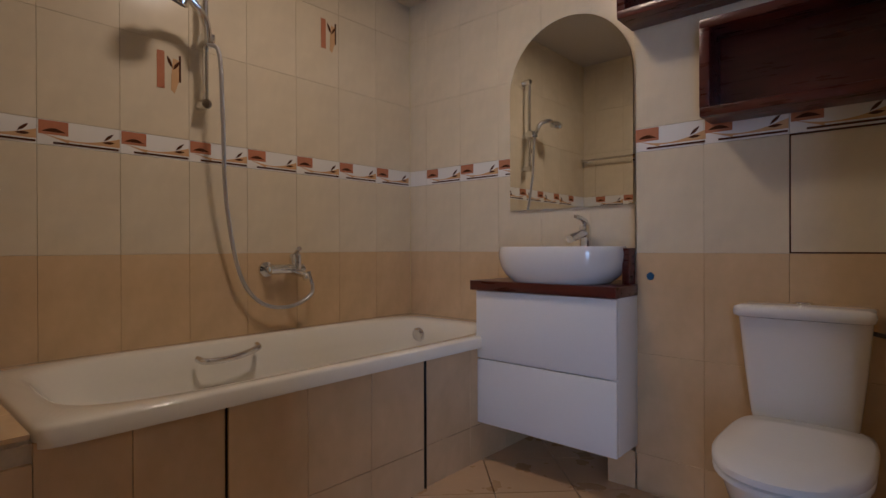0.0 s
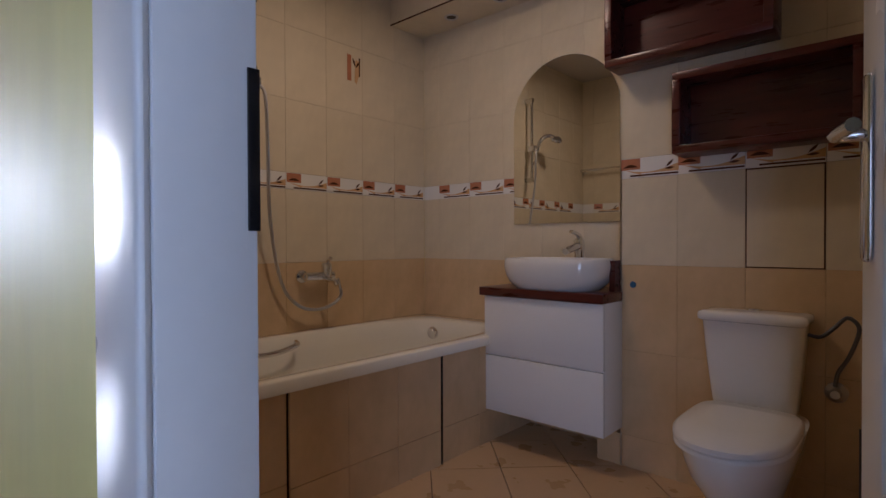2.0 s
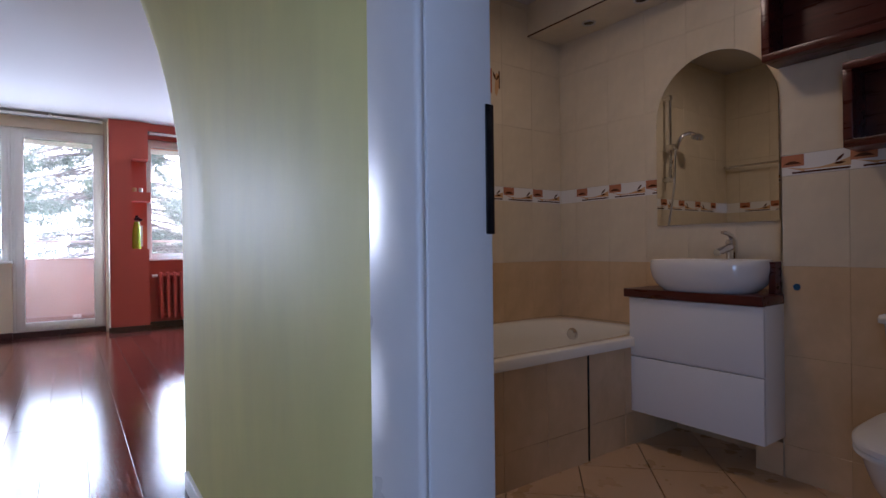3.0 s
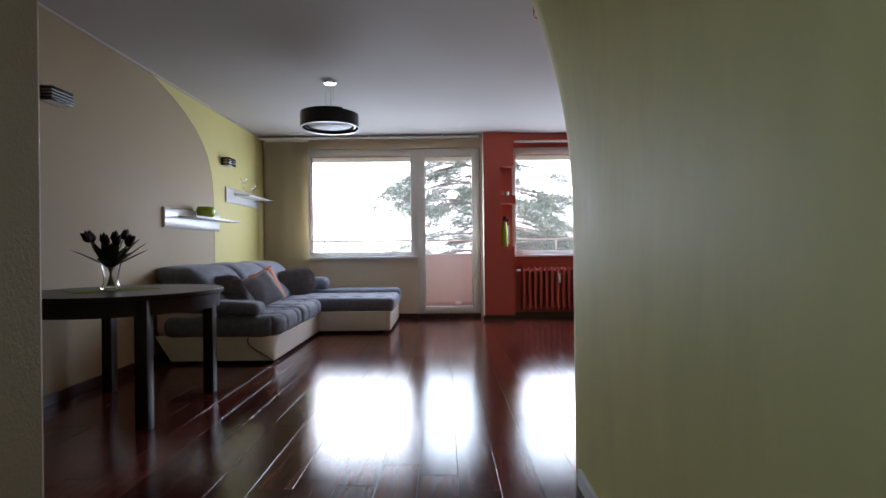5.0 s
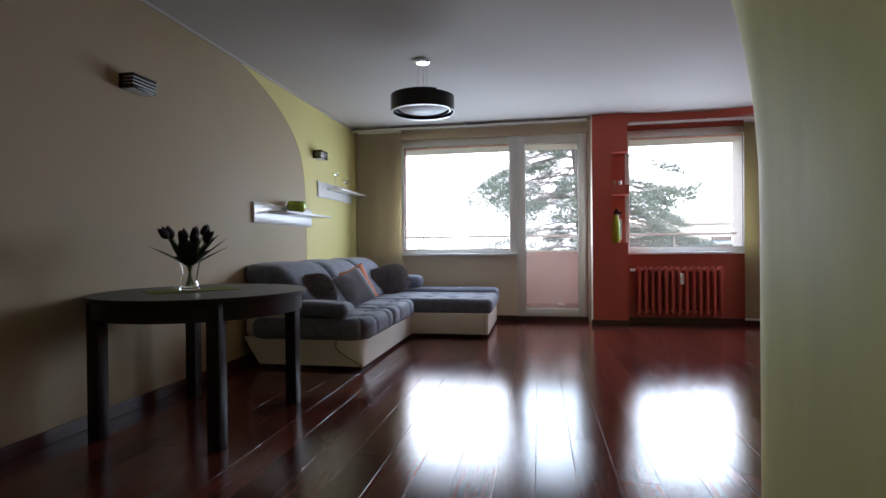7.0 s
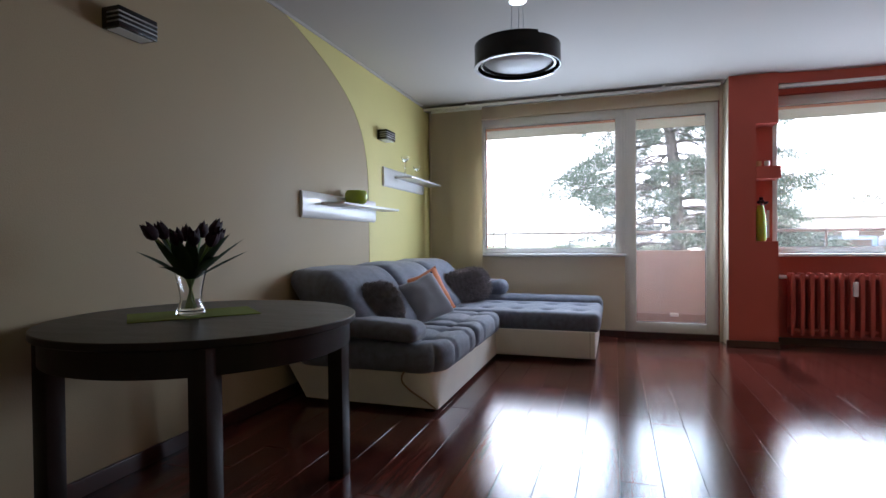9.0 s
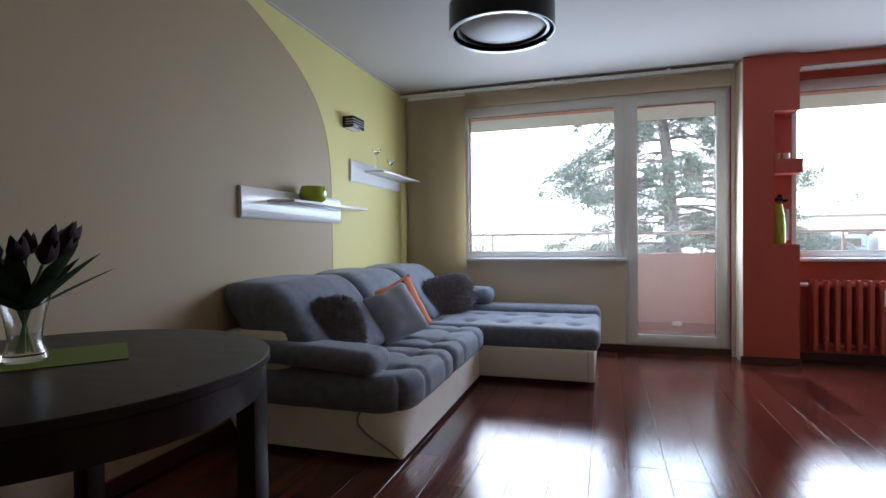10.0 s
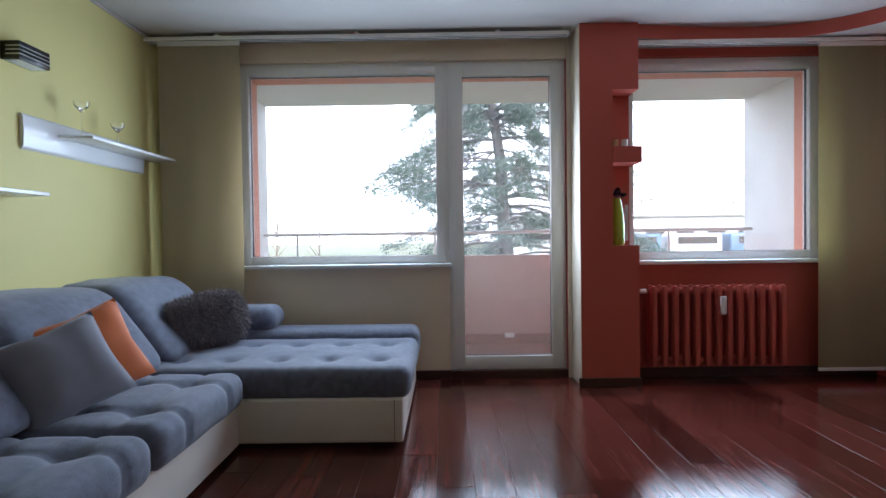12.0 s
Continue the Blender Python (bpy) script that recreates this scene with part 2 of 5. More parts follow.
def spline(points, steps=8):
    """A smooth line through the points."""
    p = [Vector(q) for q in points]
    p = [2 * p[0] - p[1], *p, 2 * p[-1] - p[-2]]
    out = []
    for i in range(1, len(p) - 2):
        for s in range(steps):
            t = s / steps
            a, b, c, d = p[i - 1 : i + 3]
            out.append(0.5 * (2 * b + (c - a) * t + (2 * a - 5 * b + 4 * c - d) * t * t + (3 * b - a - 3 * c + d) * t**3))
    return out + [p[-2]]


def bm_extrude(outline, axis, lo, hi, bevel=0.0, bm=None):
    """A prism over a closed outline of pairs, along axis 'x', 'y' or 'z' from lo to hi."""
    b = bmesh.new()

    def at(p, w):
        return {"x": (w, p[0], p[1]), "y": (p[0], w, p[1]), "z": (p[0], p[1], w)}[axis]

    a = [b.verts.new(at(p, lo)) for p in outline]
    c = [b.verts.new(at(p, hi)) for p in outline]
    b.faces.new(a)
    b.faces.new(c[::-1])
    for k in range(len(a)):
        b.faces.new((a[k], c[k], c[(k + 1) % len(a)], a[(k + 1) % len(a)]))
    bmesh.ops.recalc_face_normals(b, faces=b.faces[:])
    if bevel:
        bmesh.ops.bevel(b, geom=b.edges[:], offset=bevel, segments=2, affect="EDGES", profile=0.5)
    return merge(bm, b)


def bm_soft(x0, x1, y0, y1, z0, z1, r, step=0.04, dents=(), dent=0.03, spread=0.06, puff=0.0, wobble=0.0):
    """A stuffed block: rounded edges, a swelling top and button dents (x, y) in it."""
    nx, ny, nz = [max(2, int(round((b - a) / step))) for a, b in ((x0, x1), (y0, y1), (z0, z1))]
    b = bmesh.new()
    seen = {}

    def vert(i, j, k):
        if (i, j, k) in seen:
            return seen[i, j, k]
        p = Vector((x0 + (x1 - x0) * i / nx, y0 + (y1 - y0) * j / ny, z0 + (z1 - z0) * k / nz))
        rr = min(r, (z1 - z0) / 2.001, (x1 - x0) / 2.001, (y1 - y0) / 2.001)
        q = Vector((min(max(p.x, x0 + rr), x1 - rr), min(max(p.y, y0 + rr), y1 - rr), min(max(p.z, z0 + rr), z1 - rr)))
        d = p - q
        p = q + d.normalized() * rr if d.length > 1e-6 else p
        u, v = (p.x - x0) / (x1 - x0), (p.y - y0) / (y1 - y0)
        up = (p.z - z0) / (z1 - z0)
        p.z += puff * up * 16 * u * (1 - u) * v * (1 - v)
        for cx, cy in dents:
            w = math.hypot(p.x - cx, p.y - cy)
            p.z -= dent * up * (math.exp(-((w / spread) ** 2)) + 0.35 * math.exp(-w / (2.2 * spread)))
        if wobble:
            p += wobble * noise.noise_vector(p * 7)
        seen[i, j, k] = b.verts.new(p)
        return seen[i, j, k]

    def sheet(n1, n2, f):
        for i in range(n1):
            for j in range(n2):
                b.faces.new((f(i, j), f(i + 1, j), f(i + 1, j + 1), f(i, j + 1)))

    for k in (0, nz):
        sheet(nx, ny, lambda i, j, k=k: vert(i, j, k))
    for k in (0, ny):
        sheet(nx, nz, lambda i, j, k=k: vert(i, k, j))
    for k in (0, nx):
        sheet(ny, nz, lambda i, j, k=k: vert(k, i, j))
    bmesh.ops.recalc_face_normals(b, faces=b.faces[:])
    return b


def bm_pillow(w, h, t, n=18, wrinkle=0.011, seed=0, plump=0.0):
    """A stuffed square cushion standing in its x-z plane, its bottom edge on z = 0."""
    b = bmesh.new()
    grid = {}
    for s in (1, -1):
        for i in range(n + 1):
            for j in range(n + 1):
                u, v = 2 * i / n - 1, 2 * j / n - 1
                edge = i in (0, n) or j in (0, n)
                if s < 0 and edge:
                    grid[s, i, j] = grid[1, i, j]
                    continue
                swell = (max(0, 1 - abs(u) ** 3) * max(0, 1 - abs(v) ** 3)) ** 0.55
                pull = 1 - 0.10 * (1 - abs(u * v)) * max(abs(u), abs(v)) ** 4
                u, v = u * (1 - plump * (1 - math.sqrt(1 - v * v / 2))), v * (1 - plump * (1 - math.sqrt(1 - u * u / 2)))
                p = Vector((u * w / 2 * pull, s * t / 2 * swell, h / 2 + v * h / 2 * pull))
                p += wrinkle * noise.noise_vector(p * 9 + Vector((seed, s, 0))) * swell
                grid[s, i, j] = b.verts.new(p)
    for s in (1, -1):
        for i in range(n):
            for j in range(n):
                b.faces.new([grid[s, a, c] for a, c in ((i, j), (i + 1, j), (i + 1, j + 1), (i, j + 1))])
    bmesh.ops.recalc_face_normals(b, faces=b.faces[:])
    return b


def put(name, bm, material, smooth=None):
    """Links a bmesh as one mesh object. smooth: the angle in degrees under which edges are smoothed."""
    me = bpy.data.meshes.new(name)
    bm.to_mesh(me)
    bm.free()
    me.materials.append(material)
    if smooth:
        me.shade_smooth()
        me.set_sharp_from_angle(angle=radians(smooth))
    return new(name, me)


def part(name, bm, material, parent, label="", smooth=40):
    ob = put(name, bm, material, smooth)
    ob.parent = parent
    ob.matrix_parent_inverse = Matrix()
    return tagged(ob, label)


def thing(name, label, category, at=(0, 0, 0), turn=0.0, group="", kind=""):
    ob = new(name)
    ob.empty_display_size = 0.1
    ob.matrix_basis = pose(*at, 0, 0, turn)
    return tagged(ob, label, category, group, kind)


def structure(name, bm, material, label, category, smooth=None):
    return tagged(put(name, bm, material, smooth), label, category, kind="structure")


def piece(name, mesh, parent, m=None):
    ob = new(name, mesh)
    ob.parent = parent
    if m is not None:
        ob.matrix_basis = m
    return ob


def mesh_of(bm, material, name="piece"):
    me = bpy.data.meshes.new(name)
    bm.to_mesh(me)
    bm.free()
    me.materials.append(material)
    return me

# ---- plan ----
WX, LY, RY, CE = -7.06, -3.018, 2.45, 2.60          # window wall, sofa wall, cabinet wall, ceiling
CS, CN = -1.058, 0.13                                # corridor's two walls
BX0, BX1, BY0, BY1, BOX_X, BOX_Y = -1.65, 0.98, 0.20, 2.385, -0.247, 2.172  # bathroom
DOOR0, DOOR1, DOOR_H = 0.150, 0.95, 2.03

# ---- structure ----
floor = structure("floor", bm_box(-7.40, 2.40, -3.25, 2.65, -0.25, -0.008), M_GAP, "dark red-brown hardwood plank floor with pale joints", "floor")
wall_south = structure("wall_south", bm_box(-7.40, -0.15, LY - 0.2, LY, -0.25, CE), M_BEIGE, "beige painted living room wall beside the sofa", "wall")


def lime_field():
    zs = [0.0 + CE * k / 40 for k in range(41)]
    edge = [(-5.42 + 1.31 * max(0.0, (z - 0.9) / 1.7) ** 5.3, z) for z in zs]
    return bm_extrude([(WX + 0.002, 0.0), *edge, (WX + 0.002, CE - 0.001)], "y", LY + 0.0005, LY + 0.003)


lime = put("painted_field", lime_field(), M_LIME)
lime.parent = wall_south
tagged(lime, "lime yellow painted field with a curved edge")
wall_back = structure("wall_back", bm_box(-0.30, -0.15, LY, CS - 0.15, -0.25, CE), M_BEIGE, "plain beige end wall of the living room", "wall")
wall_corridor = structure("wall_corridor", bm_box(-0.30, 1.05, CS - 0.15, CS, -0.25, CE, 0.01), M_BEIGE, "brown-beige corridor wall with a square corner", "wall")
# opening and alcove out of view, added to hold the corridor fill lamp
structure("wall_corridor_far", bm_box(1.80, 2.40, CS - 0.15, CS, -0.25, CE), M_BEIGE, "plain unseen corridor wall beyond the added opening", "wall")
structure("wall_corridor_over", bm_box(1.05, 1.80, CS - 0.15, CS, 2.05, CE), M_BEIGE, "plain unseen corridor wall above the added opening", "wall")
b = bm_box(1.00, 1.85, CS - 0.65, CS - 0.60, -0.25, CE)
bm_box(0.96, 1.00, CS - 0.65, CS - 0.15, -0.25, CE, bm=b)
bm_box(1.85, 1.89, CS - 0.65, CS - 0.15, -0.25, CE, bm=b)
structure("wall_fill_alcove", b, M_CREAM, "plain cream alcove walls added behind the fill lamp", "wall")
wall_corridor_end = structure("wall_corridor_end", bm_box(2.25, 2.40, CS, CN, -0.25, CE), M_CREAM, "plain cream wall closing the corridor", "wall")


def green_wall():
    r, cx, cy = 0.42, -1.70, CN + 0.42
    outer = [(DOOR0 - 0.02, CN), (-0.1, CN), (-0.35, CN), (-0.6, CN), (-0.95, CN), (-1.35, CN)]
    outer += [(cx - r * math.sin(math.pi / 2 * k / 20), cy - r * math.cos(math.pi / 2 * k / 20)) for k in range(21)]
    outer += [(cx - r, 0.8), (cx - r, 1.2), (cx - r, 1.8), (cx - r, RY + 0.2)]
    n = len(outer)
    inner = [(x, BY0 - 0.006) for x, _ in outer[:6]] + [(max(BX0 - 0.006, x), BY0 - 0.006) if k < 14 else (BX0 - 0.006, max(BY0 - 0.006, y)) for k, (x, y) in enumerate(outer[6:27])]
    inner += [(BX0 - 0.006, y) for _, y in outer[27:]]
    inner = [(min(max(x, BX0 - 0.006), 9), y) for x, y in inner]
    b = bmesh.new()
    levels = [-0.25, 0.0, 0.6, 1.1, 1.25, 1.4, 1.5, 1.6, 1.7, 1.85, 2.0, 2.1, 2.2, 2.3, 2.4, 2.5, CE]
    rows = []
    for z in levels:
        lift = 0.085 * (max(0.0, min(z, 2.1) - 1.1) / 0.73) ** 2.2
        ring = []
        for k, (x, y) in enumerate(outer):
            a, c = outer[max(0, k - 1)], outer[min(n - 1, k + 1)]
            d = Vector((c[0] - a[0], c[1] - a[1], 0)).normalized()
            w = min(1.0, max(0.0, (-0.9 - x) / 0.8))
            ring.append(b.verts.new((x - lift * w * d.y, y + lift * w * d.x, z)))
        ring += [b.verts.new((x, y, z)) for x, y in inner[::-1]]
        rows.append(ring)
    for a, c in zip(rows, rows[1:]):
        for k in range(len(a)):
            b.faces.new((a[k], a[(k + 1) % len(a)], c[(k + 1) % len(a)], c[k]))
    bmesh.ops.remove_doubles(b, verts=b.verts[:], dist=1e-5)
    bmesh.ops.recalc_face_normals(b, faces=b.faces[:])
    return b


wall_green = structure("wall_green", green_wall(), M_GREEN, "pale green glossy painted wall with a rounded end", "wall", 30)
structure("wall_green_east", bm_box(DOOR1 + 0.02, 2.40, CN, BY0 - 0.006, -0.25, CE), M_GREEN, "pale green painted corridor wall", "wall")
structure("wall_green_lintel", bm_box(DOOR0 - 0.02, DOOR1 + 0.02, CN, BY0 - 0.006, DOOR_H + 0.02, CE), M_GREEN, "pale green wall above the bathroom door", "wall")
structure("wall_north", bm_box(-7.40, -2.12, RY, RY + 0.2, -0.25, CE), M_ORANGE, "orange painted living room wall behind the cabinets", "wall")
structure("ceiling", bm_box(-7.40, 2.40, LY - 0.2, RY + 0.2, CE, CE + 0.15), M_CEIL, "flat off-white painted ceiling", "ceiling")

# window wall, in two colours, with its openings
W1L, W1R, DRR, W2L, W2R, SILL, HEAD = -2.44, -0.810, 0.095, 0.52, 2.06, 0.87, 2.445
for name, y0, y1, z0, z1, m, lab in (
    ("wall_window_left", LY, W1L, -0.25, CE, M_CREAM, "cream wall beside the window"),
    ("wall_window_below", W1L, W1R, -0.25, SILL, M_CREAM, "cream wall below the wide window"),
    ("wall_window_step", W1R, DRR, -0.25, 0.05, M_CREAM, "low step under the balcony door"),
    ("wall_window_above", W1L, DRR, HEAD, CE, M_CREAM, "cream wall above the window and the balcony door"),
    ("wall_window_between", DRR, W2L, -0.25, CE, M_ORANGE, "orange wall behind the pillar"),
    ("wall_window_niche", W2L, W2R, -0.25, SILL, M_ORANGE, "orange wall behind the radiator"),
    ("wall_window_top", W2L, W2R, HEAD, CE, M_ORANGE, "orange wall above the window"),
    ("wall_window_right", W2R, RY, -0.25, CE, M_ORANGE, "orange wall beside the window"),
):
    structure(name, bm_box(-7.40, WX, y0, y1, z0, z1), m, lab, "wall")


def reveal(name, y0, y1, z0, z1, w1=0.05):
    b = bm_box(-7.41, -7.20, y0 - 0.02, y0 + 0.05, z0, z1)
    bm_box(-7.41, -7.20, y1 - w1, y1 + 0.02, z0, z1, bm=b)
    bm_box(-7.409, -7.20, y0 + 0.05, y1 - w1, z1 - 0.07, z1 + 0.02, bm=b)
    structure(name, b, M_ORANGEX, "orange rendered outer reveal of a window", "trim")


reveal("trim_reveal_1", W1L, DRR, SILL + 0.03, HEAD)
reveal("trim_reveal_2", W2L, W2R, SILL + 0.03, HEAD, 0.003)

structure("wall_window_jamb", bm_box(WX, WX + 0.004, DRR + 0.002, 0.126, 0.0, CE - 0.003), M_CREAM, "narrow cream strip of wall beside the pillar", "wall")
# pillar with two open niches towards the window
pb = bm_box(WX, -6.797, 0.133, 0.365, 0, CE - 0.001)
for y1, z0, z1 in ((0.55, 0.0, 1.015), (0.571, 1.61, 1.725), (0.55, 2.13, CE - 0.001)):
    bm_box(WX, -6.797 + (0.006 if y1 > 0.56 else 0), 0.365, y1, z0, z1, bm=pb)
bm_box(WX, -7.0, 0.365, 0.55, 1.015, 1.61, bm=pb)
bm_box(WX, -7.0, 0.365, 0.55, 1.725, 2.13, bm=pb)
structure("pillar", pb, M_ORANGE, "orange painted pillar with two open niches", "pillar")
structure("pillar_side", bm_box(WX, -6.80, 0.128, 0.1335, 0, CE - 0.002), M_CREAM, "cream painted side of the orange pillar", "pillar")

# dropped ceiling with a curved orange edge
edge = spline([(-6.797, 0.14, 0), (-6.84, 0.6, 0), (-6.90, 1.05, 0), (-6.91, 1.5, 0), (-6.82, 1.85, 0), (-6.62, 2.12, 0), (-6.30, 2.26, 0), (-5.6, 2.34, 0), (-4.7, 2.26, 0), (-3.8, 1.9, 0), (-3.25, 1.3, 0), (-3.0, 0.7, 0), (-2.95, 0.19, 0), (-2.5, 0.32, 0), (-1.71, 0.9, 0)], 6)
path = [(p.x, p.y) for p in edge]
structure("ceiling_drop", bm_extrude([*path, (-1.71, RY), (WX, RY), (WX, 0.14)], "z", 2.505, CE - 0.002), M_CEIL, "white dropped ceiling strip with spotlights", "ceiling")
b = bmesh.new()
for a, c in zip(path, path[1:]):
    q = [b.verts.new((p[0] + 0.006, p[1] - 0.004, z)) for p, z in ((a, 2.50), (c, 2.50), (c, CE - 0.001), (a, CE - 0.001))]
    b.faces.new(q)
bmesh.ops.remove_doubles(b, verts=b.verts[:], dist=1e-4)
bmesh.ops.solidify(b, geom=b.faces[:], thickness=0.005)
structure("trim_drop_edge", b, M_ORANGE, "curved orange edge of the dropped ceiling", "trim", 30)

# baseboards and a crown line
for name, box, m in (
    ("baseboard_south", (-7.06, -0.30, LY, LY + 0.018, 0, 0.075), M_BASEB),
    ("baseboard_window", (WX, WX + 0.018, LY + 0.018, W1R, 0, 0.07), M_BASEB),
    ("baseboard_pillar", (-6.797, -6.779, 0.11, 0.56, 0, 0.065), M_BASEB),
    ("baseboard_niche", (WX, WX + 0.018, 0.56, RY, 0, 0.07), M_BASEB),
    ("baseboard_door", (WX - 0.09, WX + 0.004, W1R, DRR, 0.0, 0.06), M_BASEB),
    ("baseboard_green", (-1.66, 0.01, CN - 0.016, CN, 0, 0.07), M_CASING),
    ("baseboard_corridor", (-0.30, 1.05, CS, CS + 0.018, 0, 0.075), M_BASEB),
    ("baseboard_back", (-0.318, -0.30, LY + 0.018, CS - 0.15, 0, 0.075), M_BASEB),
):
    structure(name, bm_box(*box, 0.003), m, "dark brown skirting board" if m is M_BASEB else "pale painted skirting board", "baseboard")
structure("trim_crown", bm_box(-7.05, -0.3, LY, LY + 0.02, CE - 0.02, CE - 0.0005, 0.006), M_CEIL, "thin white cornice along the ceiling", "trim")
structure("trim_corner", bm_tube([(WX + 0.014, LY + 0.045, 0.05), (WX + 0.014, LY + 0.045, 2.5)], 0.012), M_CREAM, "pale heating pipe in the room corner", "pipe")


# ---- windows and balcony door ----
def ring_frame(y0, y1, z0, z1, w, x0, x1, bev=0.006):
    b = bm_box(x0, x1, y0, y0 + w, z0, z1, bev)
    bm_box(x0, x1, y1 - w, y1, z0, z1, bev, bm=b)
    bm_box(x0, x1 - 0.001, y0 + w - 0.004, y1 - w + 0.004, z0, z0 + w, bev, bm=b)
    bm_box(x0, x1 - 0.001, y0 + w - 0.004, y1 - w + 0.004, z1 - w, z1, bev, bm=b)
    return b


def window(name, label, y0, y1, z0, z1, category="window", sash=0.065, handle_at=None, sill=None, low=0.0):
    t = thing(name, label, category, kind="structure")
    part("window_frame", ring_frame(y0, y1, z0, z1, 0.045, -7.19, -7.105), M_PVC, t)
    s = part("sash", ring_frame(y0 + 0.03, y1 - 0.03, z0 + 0.03 + low, z1 - 0.03, sash, -7.17, -7.088), M_PVC, t)
    g = ring_frame(y0 + 0.03 + sash - 0.004, y1 - 0.03 - sash + 0.004, z0 + 0.026 + sash + low, z1 - 0.026 - sash, 0.0055, -7.155, -7.125, 0.0)
    part("gasket", g, M_RUBBER, s, "black rubber seal")
    p = part("pane", bm_box(-7.14, -7.134, y0 + sash + 0.02, y1 - sash - 0.02, z0 + sash + 0.02 + low, z1 - sash - 0.02), M_PANE, t, "clear glass pane")
    p.visible_shadow = False
    if handle_at:
        b = bm_box(-7.088, -7.076, handle_at - 0.014, handle_at + 0.014, 1.13, 1.21, 0.003)
        bm_box(-7.076, -7.052, handle_at - 0.008, handle_at + 0.008, 1.16, 1.18, 0.003, bm=b)
        bm_box(-7.060, -7.046, handle_at - 0.010, handle_at + 0.010, 1.17, 1.29, 0.004, bm=b)
        part("handle", b, M_PVC, s, "white plastic handle")
    if sill:
        part("window_sill", bm_box(-7.10, -6.97, sill[0], sill[1], SILL - 0.005, SILL + 0.025, 0.006), M_WHITE, t, "white window sill board")
    return t


window("window_1", "wide white plastic window looking onto the balcony", W1L, W1R, SILL - 0.008, HEAD, sill=(W1L - 0.05, W1R + 0.01))
window("door_1", "white plastic glazed balcony door, closed", W1R, DRR, 0.05, HEAD, "door", 0.085, handle_at=W1R + 0.065)
window("window_2", "white plastic window above the radiator", W2L, W2R, SILL - 0.008, HEAD, sill=(W2L - 0.04, W2R + 0.02))

# ---- balcony ----
structure("balcony_floor", bm_box(-8.70, -7.40, -2.95, 2.40, -0.20, -0.02), M_BALC, "red-brown tiled balcony floor", "floor")
structure("balcony_ceiling", bm_box(-8.70, -7.40, -2.95, 2.40, 2.52, 2.70), M_CONC, "white underside of the balcony above", "ceiling")
structure("balcony_wall_left", bm_box(-8.70, -7.40, -2.95, -2.75, -0.02, 2.52), M_CONC, "white rendered side wall of the balcony", "wall")
structure("balcony_wall_right", bm_box(-8.70, -7.40, 2.37, 2.50, -0.02, 2.52), M_CONC, "white rendered side wall of the balcony", "wall")
structure("balcony_parapet", bm_box(-8.62, -8.50, -2.75, 2.37, -0.02, 0.90, 0.008), M_PINK, "pink rendered balcony parapet", "parapet")
structure("baseboard_balcony", bm_box(-8.50, -8.485, -2.75, 2.37, -0.02, 0.08), M_BALC, "red-brown tiled skirting of the balcony", "baseboard")
rail = thing("balcony_rail", "thin pale metal hand rail on the parapet", "railing", (-8.56, 0, 0.90))
part("top_rail", bm_tube([(0, -2.75, 0.24), (0, 2.37, 0.24)], 0.018), M_PVC, rail)
for y in (-2.4, -0.95, 0.30, 1.5):
    part("post", bm_tube([(0, y, -0.005), (0, y, 0.23)], 0.014), M_PVC, rail)
outlet = thing("drain_outlet", "small white plastic outlet on the parapet", "outlet", (-8.49, -0.19, 0.05))
part("outlet_body", bm_box(0, 0.05, -0.05, 0.05, 0, 0.045, 0.008), M_PVC, outlet)

# ---- corridor door casing ----
casing = thing("door_2", "white painted door frame of the bathroom", "door frame", kind="structure")
for side, (x0, x1) in (("jamb", (DOOR0 - 0.145, DOOR0)), ("jamb", (DOOR1, DOOR1 + 0.145))):
    inner = x1 if x1 == DOOR0 else x0
    s = 1 if inner == DOOR0 else -1
    b = bm_box(min(x0, x1), max(x0, x1), CN - 0.014, CN + 0.002, 0, DOOR_H + 0.09, 0.008, 3)
    bm_box(inner - (0.03 if s > 0 else 0), inner + (0.03 if s < 0 else 0), CN + 0.002, BY0 + 0.048, 0, DOOR_H + 0.02, 0.004, bm=b)
    part(side, b, M_CASING, casing)
part("head", bm_box(DOOR0, DOOR1, CN - 0.012, BY0 + 0.046, DOOR_H, DOOR_H + 0.088, 0.006), M_CASING, casing)
part("strike_plate", bm_box(DOOR0 - 0.01, DOOR0 + 0.0025, 0.2345, BY0 + 0.0495, 1.0, 1.19, 0.001), M_BLACK, casing, "black metal strike plate")
leaf = thing("bathroom_door", "open cream bathroom door with dark glass panels", "door", (0.945, BY0 + 0.055, 0.01), 18.3)
b = bm_box(-0.04, 0, 0, 0.09, 0, 2.0, 0.004)
bm_box(-0.04, 0, 0.69, 0.78, 0, 2.0, 0.004, bm=b)
for z0, z1 in ((0, 0.12), (0.55, 0.62), (1.02, 1.10), (1.50, 1.57), (1.9, 2.0)):
    bm_box(-0.039, -0.001, 0.09, 0.69, z0, z1, 0.003, bm=b)
part("door_leaf", b, M_CASING, leaf)
for z0, z1 in ((0.12, 0.55), (0.62, 1.02), (1.10, 1.50), (1.57, 1.9)):
    part("glass_panel", bm_box(-0.026, -0.014, 0.09, 0.69, z0, z1), M_DARKGLASS, leaf, "dark glass panel")
b = bm_box(-0.050, -0.040, 0.722, 0.757, 0.945, 1.225, 0.006)
h = part("handle_plate", b, M_CHROME, leaf, "chrome handle plate")
part("lever", bm_tube(spline([(-0.05, 0.74, 1.135), (-0.08, 0.74, 1.135), (-0.088, 0.72, 1.135), (-0.088, 0.635, 1.133)], 5), 0.010), M_CHROME, h)

